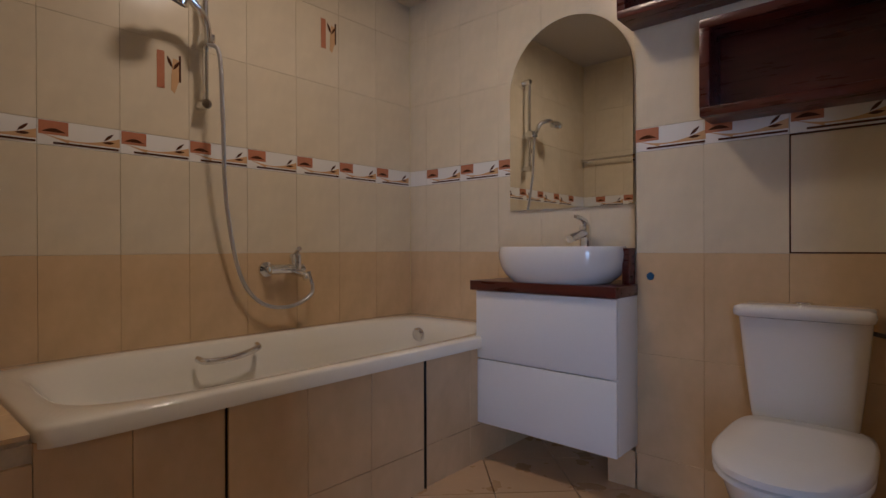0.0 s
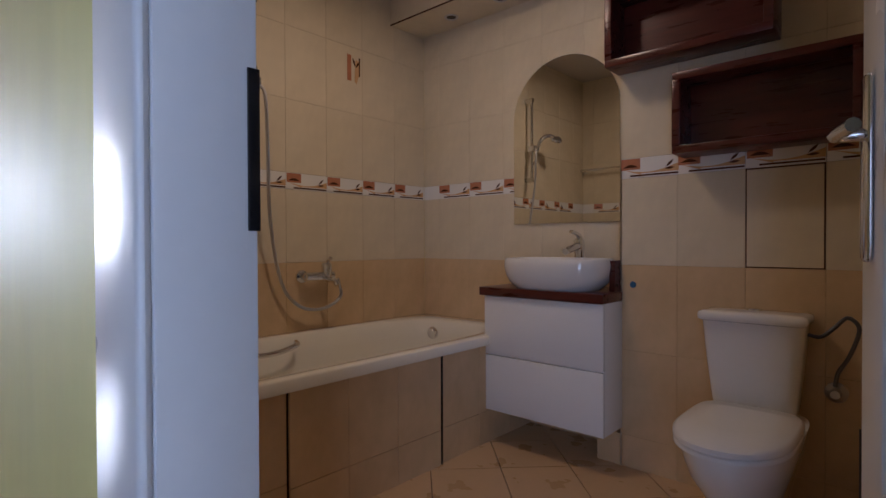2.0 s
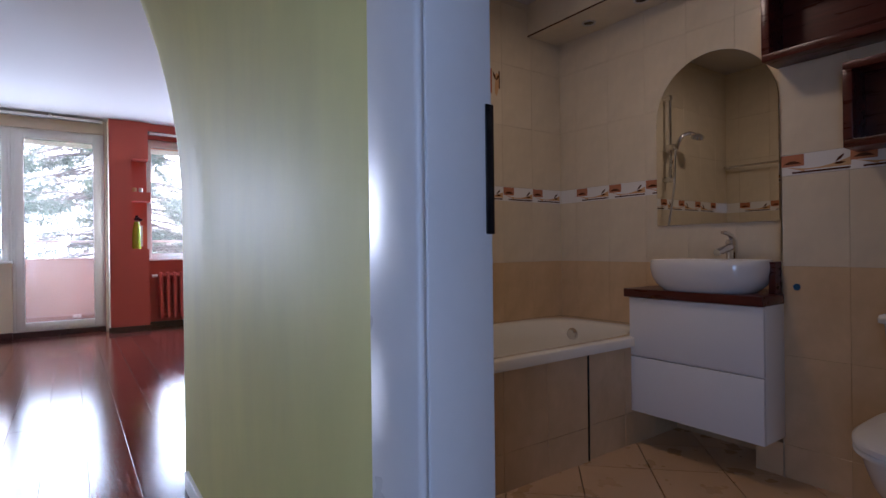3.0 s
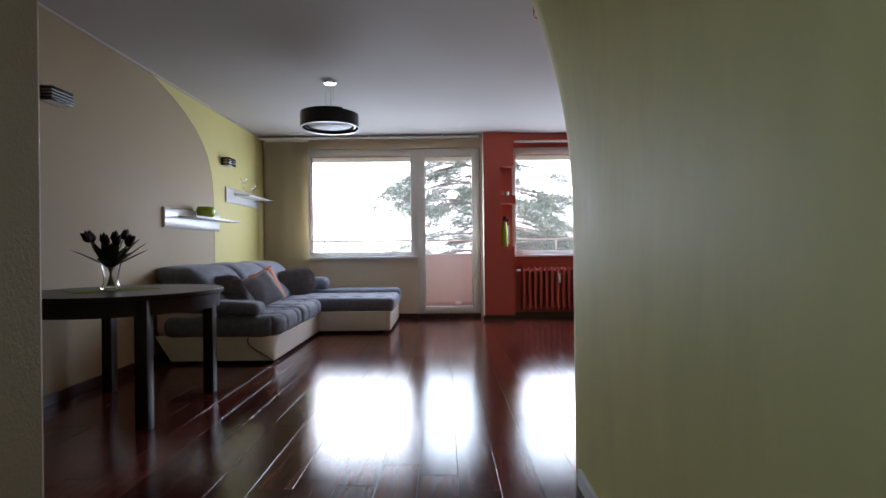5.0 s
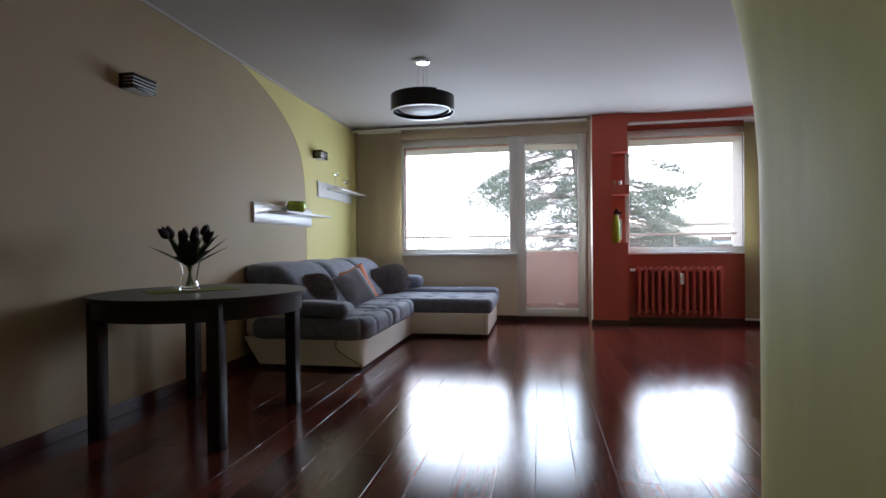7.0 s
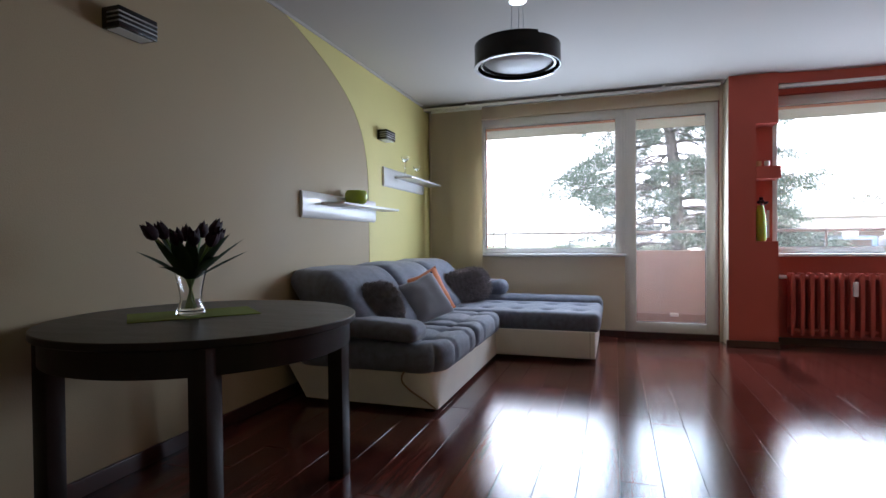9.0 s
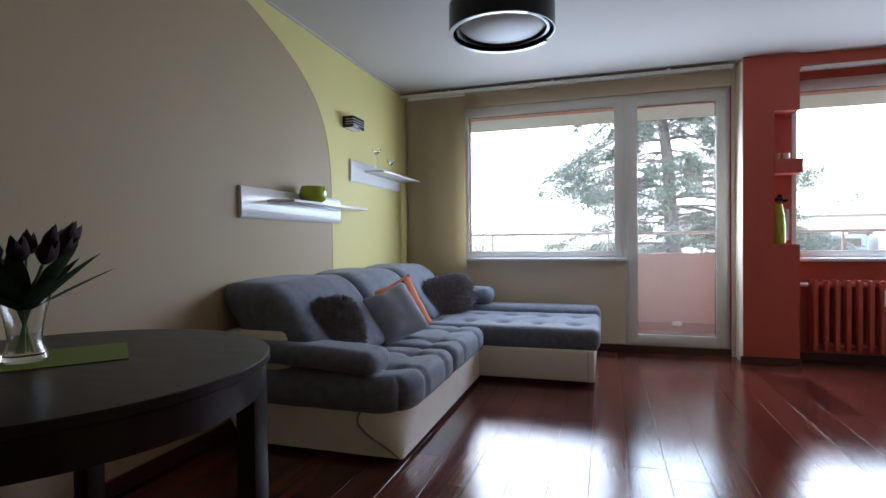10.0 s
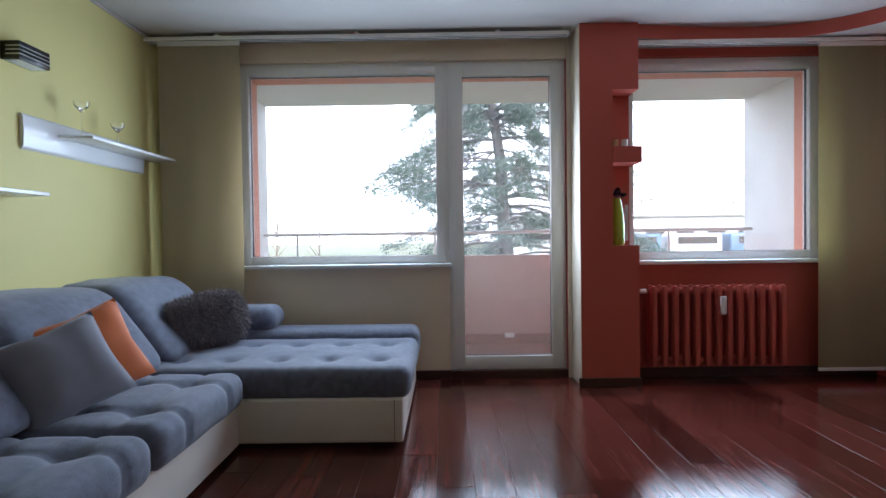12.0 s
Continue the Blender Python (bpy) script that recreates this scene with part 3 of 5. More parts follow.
# ---- bathroom shell ----
structure("bath_floor", bm_box(BX0 - 0.1, BX1 + 0.1, BY0 - 0.13, BY1 + 0.2, -0.2, -0.005), M_GROUT_F, "sand-coloured floor tiles laid diagonally", "floor")
wall_bath_back = structure("wall_bath_back", bm_box(BX0 - 0.05, BOX_X + 0.05, BY1 + 0.006, BY1 + 0.2, -0.2, 2.5), M_GROUT, "tiled bathroom wall behind the vanity", "wall")
wall_bath_box = structure("wall_bath_box", bm_box(BOX_X + 0.006, BX1 + 0.1, BOX_Y + 0.006, BY1 + 0.2, -0.2, 2.5), M_GROUT, "tiled pipe casing behind the toilet", "wall")
wall_bath_right = structure("wall_bath_right", bm_box(BX1 + 0.006, BX1 + 0.15, BY0, BOX_Y, -0.2, 2.5), M_GROUT, "tiled bathroom side wall", "wall")
wall_bath_left = structure("wall_bath_left", bm_box(BX0 - 0.0065, BX0 - 0.0055, BY0, BY1, 0, 2.5), M_GROUT, "tiled bathroom wall along the bathtub", "wall")
wall_bath_front = structure("wall_bath_front", bm_box(BX0, DOOR0 - 0.035, BY0 - 0.0065, BY0 - 0.0055, 0, 2.5), M_GROUT, "tiled bathroom wall beside the door", "wall")
structure("bath_lintel", bm_box(DOOR0 - 0.035, BX1, BY0 - 0.0065, BY0 - 0.0, DOOR_H + 0.095, 2.5), M_TILE_W, "cream tiled strip over the bathroom door", "wall")
structure("bath_ceiling", bm_box(BX0 - 0.05, BX1 + 0.1, BY0 - 0.1, BY1 + 0.1, 2.5, 2.55), M_CEIL, "white bathroom ceiling", "ceiling")
soffit = structure("bath_soffit", bm_box(BX0, BOX_X, 2.10, BY1 + 0.003, 2.30, 2.5), M_TILE_W, "cream boxed-in ledge under the bathroom ceiling", "ceiling")
part("edge_strip", bm_box(BX0, BOX_X, 2.096, 2.10, 2.297, 2.305), M_BROWN, soffit, "dark edge strip")
for x in (-1.30, -0.95, -0.6):
    sp = thing("recessed_spotlight", "round steel recessed spotlight, switched off", "spotlight", (x, 2.255, 2.30), group="bathroom spotlights")
    part("ring", bm_lathe([(0.028, 0.0), (0.030, -0.004), (0.040, -0.005), (0.042, -0.001), (0.042, 0.0)], 24), M_STEEL, sp)
    part("bulb", bm_lathe([(0.0, -0.001), (0.028, -0.001)], 24), M_BLACK, sp)

# ---- bathtub ----
TX1, TY0, TZ = -0.825, 0.475, 0.535


def tub_shell():
    n, rings = 56, []
    x0, x1, y0, y1 = BX0 + 0.002, TX1, TY0, BY1 - 0.002
    cx, cy, hx, hy = (x0 + x1) / 2, (y0 + y1) / 2, (x1 - x0) / 2, (y1 - y0) / 2
    b = bmesh.new()

    def ring(z, ax, ay, e, sx=0.0, sy=0.0):
        out = []
        for k in range(n):
            a = 2 * math.pi * k / n
            c, s = math.cos(a), math.sin(a)
            out.append(b.verts.new((cx + sx + ax * math.copysign(abs(c) ** (2 / e), c), cy + sy + ay * math.copysign(abs(s) ** (2 / e), s), z)))
        return out

    rings = [ring(TZ - 0.046, hx, hy, 30), ring(TZ - 0.008, hx, hy, 30), ring(TZ, hx - 0.008, hy - 0.008, 26), ring(TZ - 0.001, hx - 0.06, hy - 0.095, 5.0, 0, -0.03),
             ring(TZ - 0.012, hx - 0.078, hy - 0.115, 4.2, 0, -0.03), ring(TZ - 0.10, hx - 0.10, hy - 0.16, 3.6, 0, -0.02), ring(TZ - 0.25, hx - 0.13, hy - 0.25, 3.2, 0, 0.03),
             ring(TZ - 0.37, hx - 0.17, hy - 0.34, 3.0, 0, 0.10), ring(TZ - 0.41, hx - 0.24, hy - 0.46, 2.6, 0, 0.12)]
    for a, c in zip(rings, rings[1:]):
        for k in range(n):
            b.faces.new((a[k], a[(k + 1) % n], c[(k + 1) % n], c[k]))
    b.faces.new(rings[-1])
    bmesh.ops.recalc_face_normals(b, faces=b.faces[:])
    for f in b.faces:
        f.normal_flip() if f.normal.z < -0.5 and f.calc_center_median().z > TZ - 0.02 else None
    return b


tub = thing("bathtub", "white enamelled built-in bathtub with a tiled front", "bathtub")
part("tub_shell", tub_shell(), M_ENAMEL, tub, "white enamelled steel shell", 60)
px = TX1 - 0.022
part("front_core", bm_box(px - 0.05, px - 0.012, BY0, BY1 - 0.012, 0, TZ - 0.035), M_GROUT, tub, "dark joint behind the front tiles")
for y0, y1, z0, z1, lean in ((0.205, 0.47, 0.0, 0.17, 0), (0.205, 0.47, 0.175, 0.46, 0), (0.475, 0.66, 0.0, 0.17, 0), (0.475, 0.66, 0.175, 0.502, 0), (0.665, 0.888, 0, 0.17, 0), (0.665, 0.888, 0.175, 0.502, 0),
                             (0.893, 1.135, 0.0, 0.155, 0.012), (0.893, 1.135, 0.16, 0.502, 0.012), (1.14, 1.385, 0.0, 0.155, 0.012), (1.14, 1.385, 0.16, 0.502, 0.012), (1.39, 1.645, 0.0, 0.155, 0.012), (1.39, 1.645, 0.16, 0.502, 0.012),
                             (1.672, 1.93, 0.0, 0.155, 0.0), (1.672, 1.93, 0.16, 0.502, 0.0), (1.935, 2.18, 0.0, 0.155, 0.0), (1.935, 2.18, 0.16, 0.502, 0.0), (2.185, BY1 - 0.008, 0.0, 0.155, 0.0), (2.185, BY1 - 0.008, 0.16, 0.502, 0.0)):
    part("front_tile", bm_box(px - 0.014 + lean, px + lean, y0, y1 + 0.0035 if abs(y1 - 0.888) > 0.01 and abs(y1 - 1.645) > 0.01 else y1, z0, z1 + 0.0035 if z1 < 0.3 else z1, 0.0012, 1), M_TILE_B, tub)
part("slot_trim", bm_box(px - 0.012, px + 0.010, 1.652, 1.66, 0, 0.502), M_BLACK, tub, "dark open joint")
part("slot_trim", bm_box(px - 0.012, px + 0.004, 0.8885, 0.8925, 0, 0.502), M_BLACK, tub, "dark open joint")
ov = part("overflow_cover", bm_lathe([(0.0, 0.022), (0.030, 0.022), (0.036, 0.012), (0.036, 0.0)], 28), M_CHROME, tub, "round chrome overflow cover")
ov.matrix_basis = pose(-1.39, BY1 - 0.195, TZ - 0.075, 100, 0, 0)
grab = thing("grab_bar", "curved chrome grab handle inside the bathtub rim", "handle", (-1.505, 1.232, TZ - 0.03))
part("bar", bm_tube(spline([(-0.02, -0.125, -0.02), (0.018, -0.105, -0.028), (0.026, 0, -0.026), (0.012, 0.105, -0.008), (-0.025, 0.125, 0.0)], 6), 0.0125), M_CHROME, grab)
ledge = thing("tub_ledge", "beige tiled ledge at the end of the bathtub", "ledge")
part("ledge_core", bm_box(BX0, TX1 - 0.04, BY0, TY0 - 0.004, 0, TZ - 0.02), M_GROUT, ledge)
for k in range(4):
    part("tile", bm_box(BX0 + 0.203 * k + 0.001, BX0 + 0.203 * (k + 1) - 0.002, BY0, TY0 - 0.006, TZ - 0.02, TZ - 0.008, 0.001, 1), M_TILE_B, ledge)

# ---- shower set ----
ra = thing("shower_rail", "chrome shower riser rail with a hand shower", "shower", (BX0, 1.175, 1.49))
part("rail", bm_tube([(0.055, 0, -0.01), (0.055, 0, 0.66)], 0.0125), M_CHROME, ra)
for z in (0.0, 0.64):
    b = bm_tube([(0.0, 0, z), (0.068, 0, z)], 0.02, 16)
    part("bracket", b, M_CHROME, ra)
part("slider", bm_box(0.03, 0.10, -0.025, 0.025, 0.225, 0.275, 0.01), M_CHROME, ra)
b = bm_tube(spline([(0.10, -0.01, 0.23), (0.112, -0.02, 0.285), (0.125, -0.045, 0.33), (0.15, -0.10, 0.357), (0.17, -0.135, 0.352)], 6), 0.016, 12)
hs = part("hand_shower", b, M_CHROME, ra)
hd = part("spray_head", bm_lathe([(0.0, 0.026), (0.024, 0.023), (0.046, 0.008), (0.050, -0.010), (0.047, -0.014), (0.0, -0.014)], 28), M_CHROME, ra)
hd.matrix_basis = pose(0.185, -0.165, 0.333, -18, 25, 0)
part("spray_plate", bm_lathe([(0.0, -0.0152), (0.043, -0.0152), (0.043, -0.0135)], 28), M_RUBBER, ra, "dark spray plate").matrix_basis = hd.matrix_basis.copy()
mix = thing("bath_mixer", "chrome bath mixer tap on the wall", "tap", (BX0, 1.54, 0.815))
part("body", bm_tube([(0.055, -0.085, 0), (0.055, 0.085, 0)], 0.022, 16), M_CHROME, mix)
for y in (-0.075, 0.075):
    part("rosette", bm_lathe([(0.0, 0.055), (0.016, 0.055), (0.016, 0.02), (0.033, 0.012), (0.034, 0.0)], 24), M_CHROME, mix).matrix_basis = pose(0, y, 0, 0, 90, 0)
part("spout", bm_tube(spline([(0.06, 0.03, -0.01), (0.10, 0.03, -0.018), (0.15, 0.03, -0.022), (0.165, 0.03, -0.045)], 5), 0.014, 12), M_CHROME, mix)
part("lever", bm_tube(spline([(0.055, 0.045, 0.03), (0.065, 0.045, 0.068), (0.09, 0.035, 0.088), (0.125, 0.02, 0.092)], 5), 0.011, 10), M_CHROME, mix)
part("cap", bm_lathe([(0.0, 0.060), (0.020, 0.058), (0.027, 0.048), (0.027, -0.03)], 24, (0.055, 0.045, 0.012)), M_CHROME, mix)
hose = thing("shower_hose", "grey metal shower hose hanging in a loop", "hose")
part("hose_tube", bm_tube(spline([(BX0 + 0.10, 1.165, 1.72), (BX0 + 0.115, 1.205, 1.68), (BX0 + 0.11, 1.22, 1.42), (BX0 + 0.075, 1.25, 1.10), (BX0 + 0.05, 1.32, 0.80), (BX0 + 0.05, 1.42, 0.67), (BX0 + 0.055, 1.56, 0.645), (BX0 + 0.06, 1.67, 0.70), (BX0 + 0.058, 1.655, 0.80)], 10), 0.0085, 10), M_HOSE, hose)

# ---- mirror ----
mir = thing("wall_mirror", "frameless arched wall mirror above the basin", "mirror", (0, BY1, 0))
mx0, mx1, mz0, mz1 = -0.945, -0.335, 1.088, 1.645
arc = [((mx0 + mx1) / 2 + (mx1 - mx0) / 2 * math.cos(math.pi * k / 28), mz1 + (mx1 - mx0) / 2 * math.sin(math.pi * k / 28)) for k in range(29)]
part("mirror_glass", bm_extrude([(mx0, mz0), (mx1, mz0), *arc], "y", -0.012, -0.006), M_MIRROR, mir)
part("backing", bm_extrude([(mx0 + 0.003, mz0 + 0.003), (mx1 - 0.003, mz0 + 0.003), *[(x * 0.999, z - 0.002) for x, z in arc]], "y", -0.006, -0.001), M_BROWN, mir)

# ---- vanity ----
VX0, VX1, VY0 = -0.872, -0.236, 1.985
van = thing("vanity_cabinet", "white wall-hung vanity cabinet with two drawers", "cabinet", (0, 0, 0.173))
part("body", bm_box(VX0 + 0.004, VX1 - 0.002, VY0 + 0.02, BOX_Y, 0, 0.5575, 0.002), M_WHITE, van)
part("body_back", bm_box(VX0 + 0.004, BOX_X - 0.004, BOX_Y, BY1 - 0.002, 0, 0.5575, 0.002), M_WHITE, van)
for z0, z1 in ((0.0, 0.268), (0.273, 0.555)):
    part("drawer_front", bm_box(VX0 + 0.018, VX1 - 0.002, VY0, VY0 + 0.018, z0, z1, 0.0025), M_WHITE, van)
top = thing("worktop", "dark red-brown wooden vanity worktop", "worktop", (0, 0, 0.731))
part("board", bm_box(VX0 - 0.006, VX1 + 0.001, VY0 - 0.012, BOX_Y - 0.002, 0, 0.040, 0.003), M_MAHOG, top)
part("board_back", bm_box(VX0 - 0.006, BOX_X - 0.002, BOX_Y - 0.002, BY1 - 0.002, 0.0, 0.0398), M_MAHOG, top)
part("upstand", bm_box(BOX_X - 0.030, BOX_X - 0.003, VY0 + 0.14, BY1 - 0.002, 0.040, 0.175, 0.002), M_MAHOG, top)
bas = thing("basin", "white oval ceramic vessel basin on the worktop", "basin", (-0.525, 2.115, 0.771))
prof = [(0.0, 0.0), (0.76, 0.0), (0.79, 0.008), (0.82, 0.014), (0.90, 0.032), (0.965, 0.062), (0.998, 0.098), (1.0, 0.118), (0.988, 0.134), (0.968, 0.142), (0.95, 0.137), (0.93, 0.10), (0.80, 0.045), (0.4, 0.030), (0.0, 0.028)]
b = bmesh.new()
n, rings = 48, []
for r, z in prof:
    if r == 0:
        rings.append([b.verts.new((0, 0, z))])
        continue
    ring = []
    for k in range(n):
        a = 2 * math.pi * k / n
        c, s = math.cos(a), math.sin(a)
        ring.append(b.verts.new((0.255 * r * math.copysign(abs(c) ** 0.72, c), 0.17 * r * math.copysign(abs(s) ** 0.72, s), z)))
    rings.append(ring)
for a, c in zip(rings, rings[1:]):
    for k in range(n):
        f = []
        for v in (a[k % len(a)], a[(k + 1) % len(a)], c[(k + 1) % len(c)], c[k % len(c)]):
            if v not in f:
                f.append(v)
        b.faces.new(f)
bmesh.ops.recalc_face_normals(b, faces=b.faces[:])
part("bowl", b, M_CERAMIC, bas, "", 60)
tap = thing("basin_tap", "tall chrome single-lever basin tap", "tap", (-0.525, 2.325, 0.771))
part("column", bm_lathe([(0.0, 0.0), (0.029, 0.0), (0.029, 0.01), (0.024, 0.02), (0.0225, 0.16), (0.026, 0.18), (0.026, 0.222), (0.020, 0.236), (0.0, 0.238)], 24), M_CHROME, tap)
part("spout", bm_tube([(0, 0.0, 0.200), (0, -0.05, 0.192), (0, -0.105, 0.180), (0, -0.138, 0.172)], 0.0195, 14, taper=0.85), M_CHROME, tap)
part("lever", bm_tube(spline([(0, 0.012, 0.230), (0, -0.005, 0.250), (0, -0.04, 0.262), (0, -0.085, 0.268)], 4), 0.015, 12, taper=0.55), M_CHROME, tap)
plinth = thing("wall_plinth", "low beige tiled block under the vanity", "plinth")
part("tile", bm_box(BOX_X - 0.11, BOX_X + 0.005, BOX_Y + 0.002, BOX_Y + 0.05, 0, 0.145, 0.001, 1), M_TILE_B, plinth)

# ---- wall boxes ----
for x0, x1, z0, z1, lab in ((0.018, 0.600, 1.325, 1.635, "dark mahogany open wall box above the toilet"), (-0.255, 0.355, 1.715, 2.03, "upper dark mahogany open wall box")):
    wb = thing("wall_shelf", lab, "shelf", (0, BOX_Y - 0.001, 0), group="bathroom wall boxes")
    y0 = -0.14
    part("bottom_board", bm_box(x0, x1, y0, 0, z0, z0 + 0.03, 0.003), M_MAHOG, wb)
    part("top_board", bm_box(x0, x1, y0, 0, z1 - 0.03, z1, 0.003), M_MAHOG, wb)
    part("side_board", bm_box(x0, x0 + 0.03, y0 - 0.001, 0, z0 + 0.028, z1 - 0.028, 0.002), M_MAHOG, wb)
    part("side_board", bm_box(x1 - 0.03, x1, y0 - 0.001, 0, z0 + 0.028, z1 - 0.028, 0.002), M_MAHOG, wb)
    part("back_board", bm_box(x0 + 0.03, x1 - 0.03, -0.010, -0.001, z0 + 0.03, z1 - 0.03), M_MAHOG, wb)

# ---- toilet ----
wc = thing("toilet", "white ceramic close-coupled toilet with a closed lid", "toilet", (0.290, BOX_Y - 0.005, 0))
wc.scale = (0.94, 0.95, 0.98)


def oval_stack(levels, n=40):
    """Rings (z, half width, front y, back y, squareness) joined into a shell."""
    b = bmesh.new()
    rings = []
    for z, w, f, k_, e in levels:
        ring = []
        cy, hy = (f + k_) / 2, (k_ - f) / 2
        for k in range(n):
            a = 2 * math.pi * k / n
            c, s = math.cos(a), math.sin(a)
            ee = e if s < 0 else 5.0
            ring.append(b.verts.new((w * math.copysign(abs(c) ** (2 / ee), c), cy + hy * math.copysign(abs(s) ** (2 / ee), s), z)))
        rings.append(ring)
    for a, c in zip(rings, rings[1:]):
        for k in range(n):
            b.faces.new((a[k], a[(k + 1) % n], c[(k + 1) % n], c[k]))
    b.faces.new(rings[0][::-1])
    b.faces.new(rings[-1])
    bmesh.ops.recalc_face_normals(b, faces=b.faces[:])
    for v in b.verts:
        v.co.x = 0.02 + 0.96 * v.co.x
    return b


part("bowl", oval_stack([(0, 0.115, -0.50, -0.05, 3), (0.03, 0.112, -0.495, -0.05, 3), (0.12, 0.105, -0.48, -0.05, 2.8), (0.20, 0.125, -0.55, -0.03, 2.4), (0.29, 0.156, -0.655, -0.02, 2.2), (0.36, 0.172, -0.69, -0.02, 2.2), (0.385, 0.172, -0.69, -0.02, 2.2)]), M_CERAMIC, wc, "", 60)
part("seat", oval_stack([(0.387, 0.168, -0.695, -0.22, 2.2), (0.390, 0.178, -0.705, -0.215, 2.2), (0.400, 0.178, -0.705, -0.215, 2.2), (0.404, 0.172, -0.698, -0.22, 2.2)]), M_WHITE, wc, "", 60)
part("lid", oval_stack([(0.406, 0.172, -0.700, -0.205, 2.2), (0.409, 0.180, -0.710, -0.20, 2.2), (0.424, 0.180, -0.710, -0.20, 2.2), (0.434, 0.168, -0.690, -0.21, 2.2), (0.438, 0.10, -0.55, -0.28, 2.2)]), M_WHITE, wc, "white plastic lid", 60)
b = bmesh.new()
lv = [(0.385, 0.135, 0.135), (0.42, 0.142, 0.14), (0.56, 0.158, 0.155), (0.715, 0.172, 0.168)]
rings = []
for z, w, d in lv:
    ring = []
    for k in range(40):
        a = 2 * math.pi * k / 40
        c, s = math.cos(a), math.sin(a)
        ring.append(b.verts.new((w * math.copysign(abs(c) ** 0.33, c), -d / 2 - 0.004 + d / 2 * math.copysign(abs(s) ** 0.33, s), z)))
    rings.append(ring)
for a, c in zip(rings, rings[1:]):
    for k in range(40):
        b.faces.new((a[k], a[(k + 1) % 40], c[(k + 1) % 40], c[k]))
b.faces.new(rings[0][::-1])
b.faces.new(rings[-1])
bmesh.ops.recalc_face_normals(b, faces=b.faces[:])
part("cistern", b, M_CERAMIC, wc, "", 50)
lidb = bm_soft(-0.182, 0.182, -0.188, 0.0, 0.715, 0.752, 0.016, 0.02, puff=0.004)
tl = part("cistern_lid", lidb, M_CERAMIC, wc, "", 60)
part("flush_button", bm_lathe([(0.0, 0.008), (0.022, 0.008), (0.026, 0.004), (0.027, 0.0)], 24, (0, -0.09, 0.755)), M_CHROME, tl, "round chrome flush button")
vh = thing("water_supply_hose", "dark grey braided toilet supply hose with a stop valve", "hose")
part("hose_tube", bm_tube(spline([(0.445, 2.08, 0.672), (0.485, 2.08, 0.668), (0.520, 2.09, 0.70), (0.555, 2.10, 0.735), (0.585, 2.10, 0.70), (0.560, 2.10, 0.61), (0.530, 2.11, 0.55), (0.520, 2.12, 0.50)], 8), 0.0065), M_BRAID, vh)
part("valve", bm_lathe([(0.0, 0.05), (0.014, 0.05), (0.016, 0.02), (0.034, 0.012), (0.034, 0.0)], 24), M_STEEL, vh).matrix_basis = pose(0.52, BOX_Y, 0.47, 90, 0, 0)
br = thing("toilet_brush", "dark toilet brush standing in its holder on the tiles", "brush", (0.60, 2.00, 0.005))
part("holder", bm_lathe([(0.0, 0.0), (0.052, 0.0), (0.056, 0.06), (0.054, 0.115), (0.048, 0.118), (0.044, 0.05), (0.0, 0.04)], 24), M_BRAID, br)
part("stick", bm_tube([(0, 0, 0.05), (0.0, 0.0, 0.40)], 0.008), M_BRAID, br)
plug = thing("wall_plug", "small blue plastic plug in the tiled wall", "plug", (-0.19, BOX_Y, 0.803))
part("disc", bm_lathe([(0.0, 0.006), (0.011, 0.005), (0.014, 0.0)], 20), M_BLUEPLUG, plug).matrix_basis = pose(0, -0.001, 0, 90, 0, 0)
tb = thing("towel_bar", "chrome towel bar on the tiled wall", "towel bar", (-1.34, BY0, 1.66))
part("bar", bm_tube([(-0.30, 0.06, 0), (0.30, 0.06, 0)], 0.009), M_CHROME, tb)
for x in (-0.29, 0.29):
    part("post", bm_tube([(x, 0, 0), (x, 0.065, 0)], 0.014), M_CHROME, tb)
hk = thing("towel_hook", "small chrome towel hook", "hook", (-0.45, BY0, 1.36))
part("hook_arm", bm_tube([(0, 0, 0), (0, 0.04, 0), (0, 0.05, 0.02)], 0.008), M_CHROME, hk)
cl = thing("ceiling_lamp_bath", "small round white ceiling lamp of the bathroom", "ceiling lamp", (-0.72, 1.55, 2.5))
part("base", bm_lathe([(0.0, 0.0), (0.12, 0.0), (0.12, -0.03), (0.115, -0.035), (0.0, -0.035)], 32), M_WHITE, cl)

# ---- corner sofa ----
# local x runs from the table end to the window, local y from the seat's front to the wall
sofa = thing("corner_sofa", "blue-grey corner sofa with a white leatherette base", "sofa", (-4.095, -1.925, 0), 180)


def plan_round(x, y, x0, y0, r):
    """Rounds the plan's corner at (x0, y0) with the radius r."""
    u, w = r - (x - x0), r - (y - y0)
    if u > 0 and w > 0 and r > 0:
        k = max(u, w) / math.hypot(u, w)
        return x0 + r - u * k, y0 + r - w * k
    return x, y


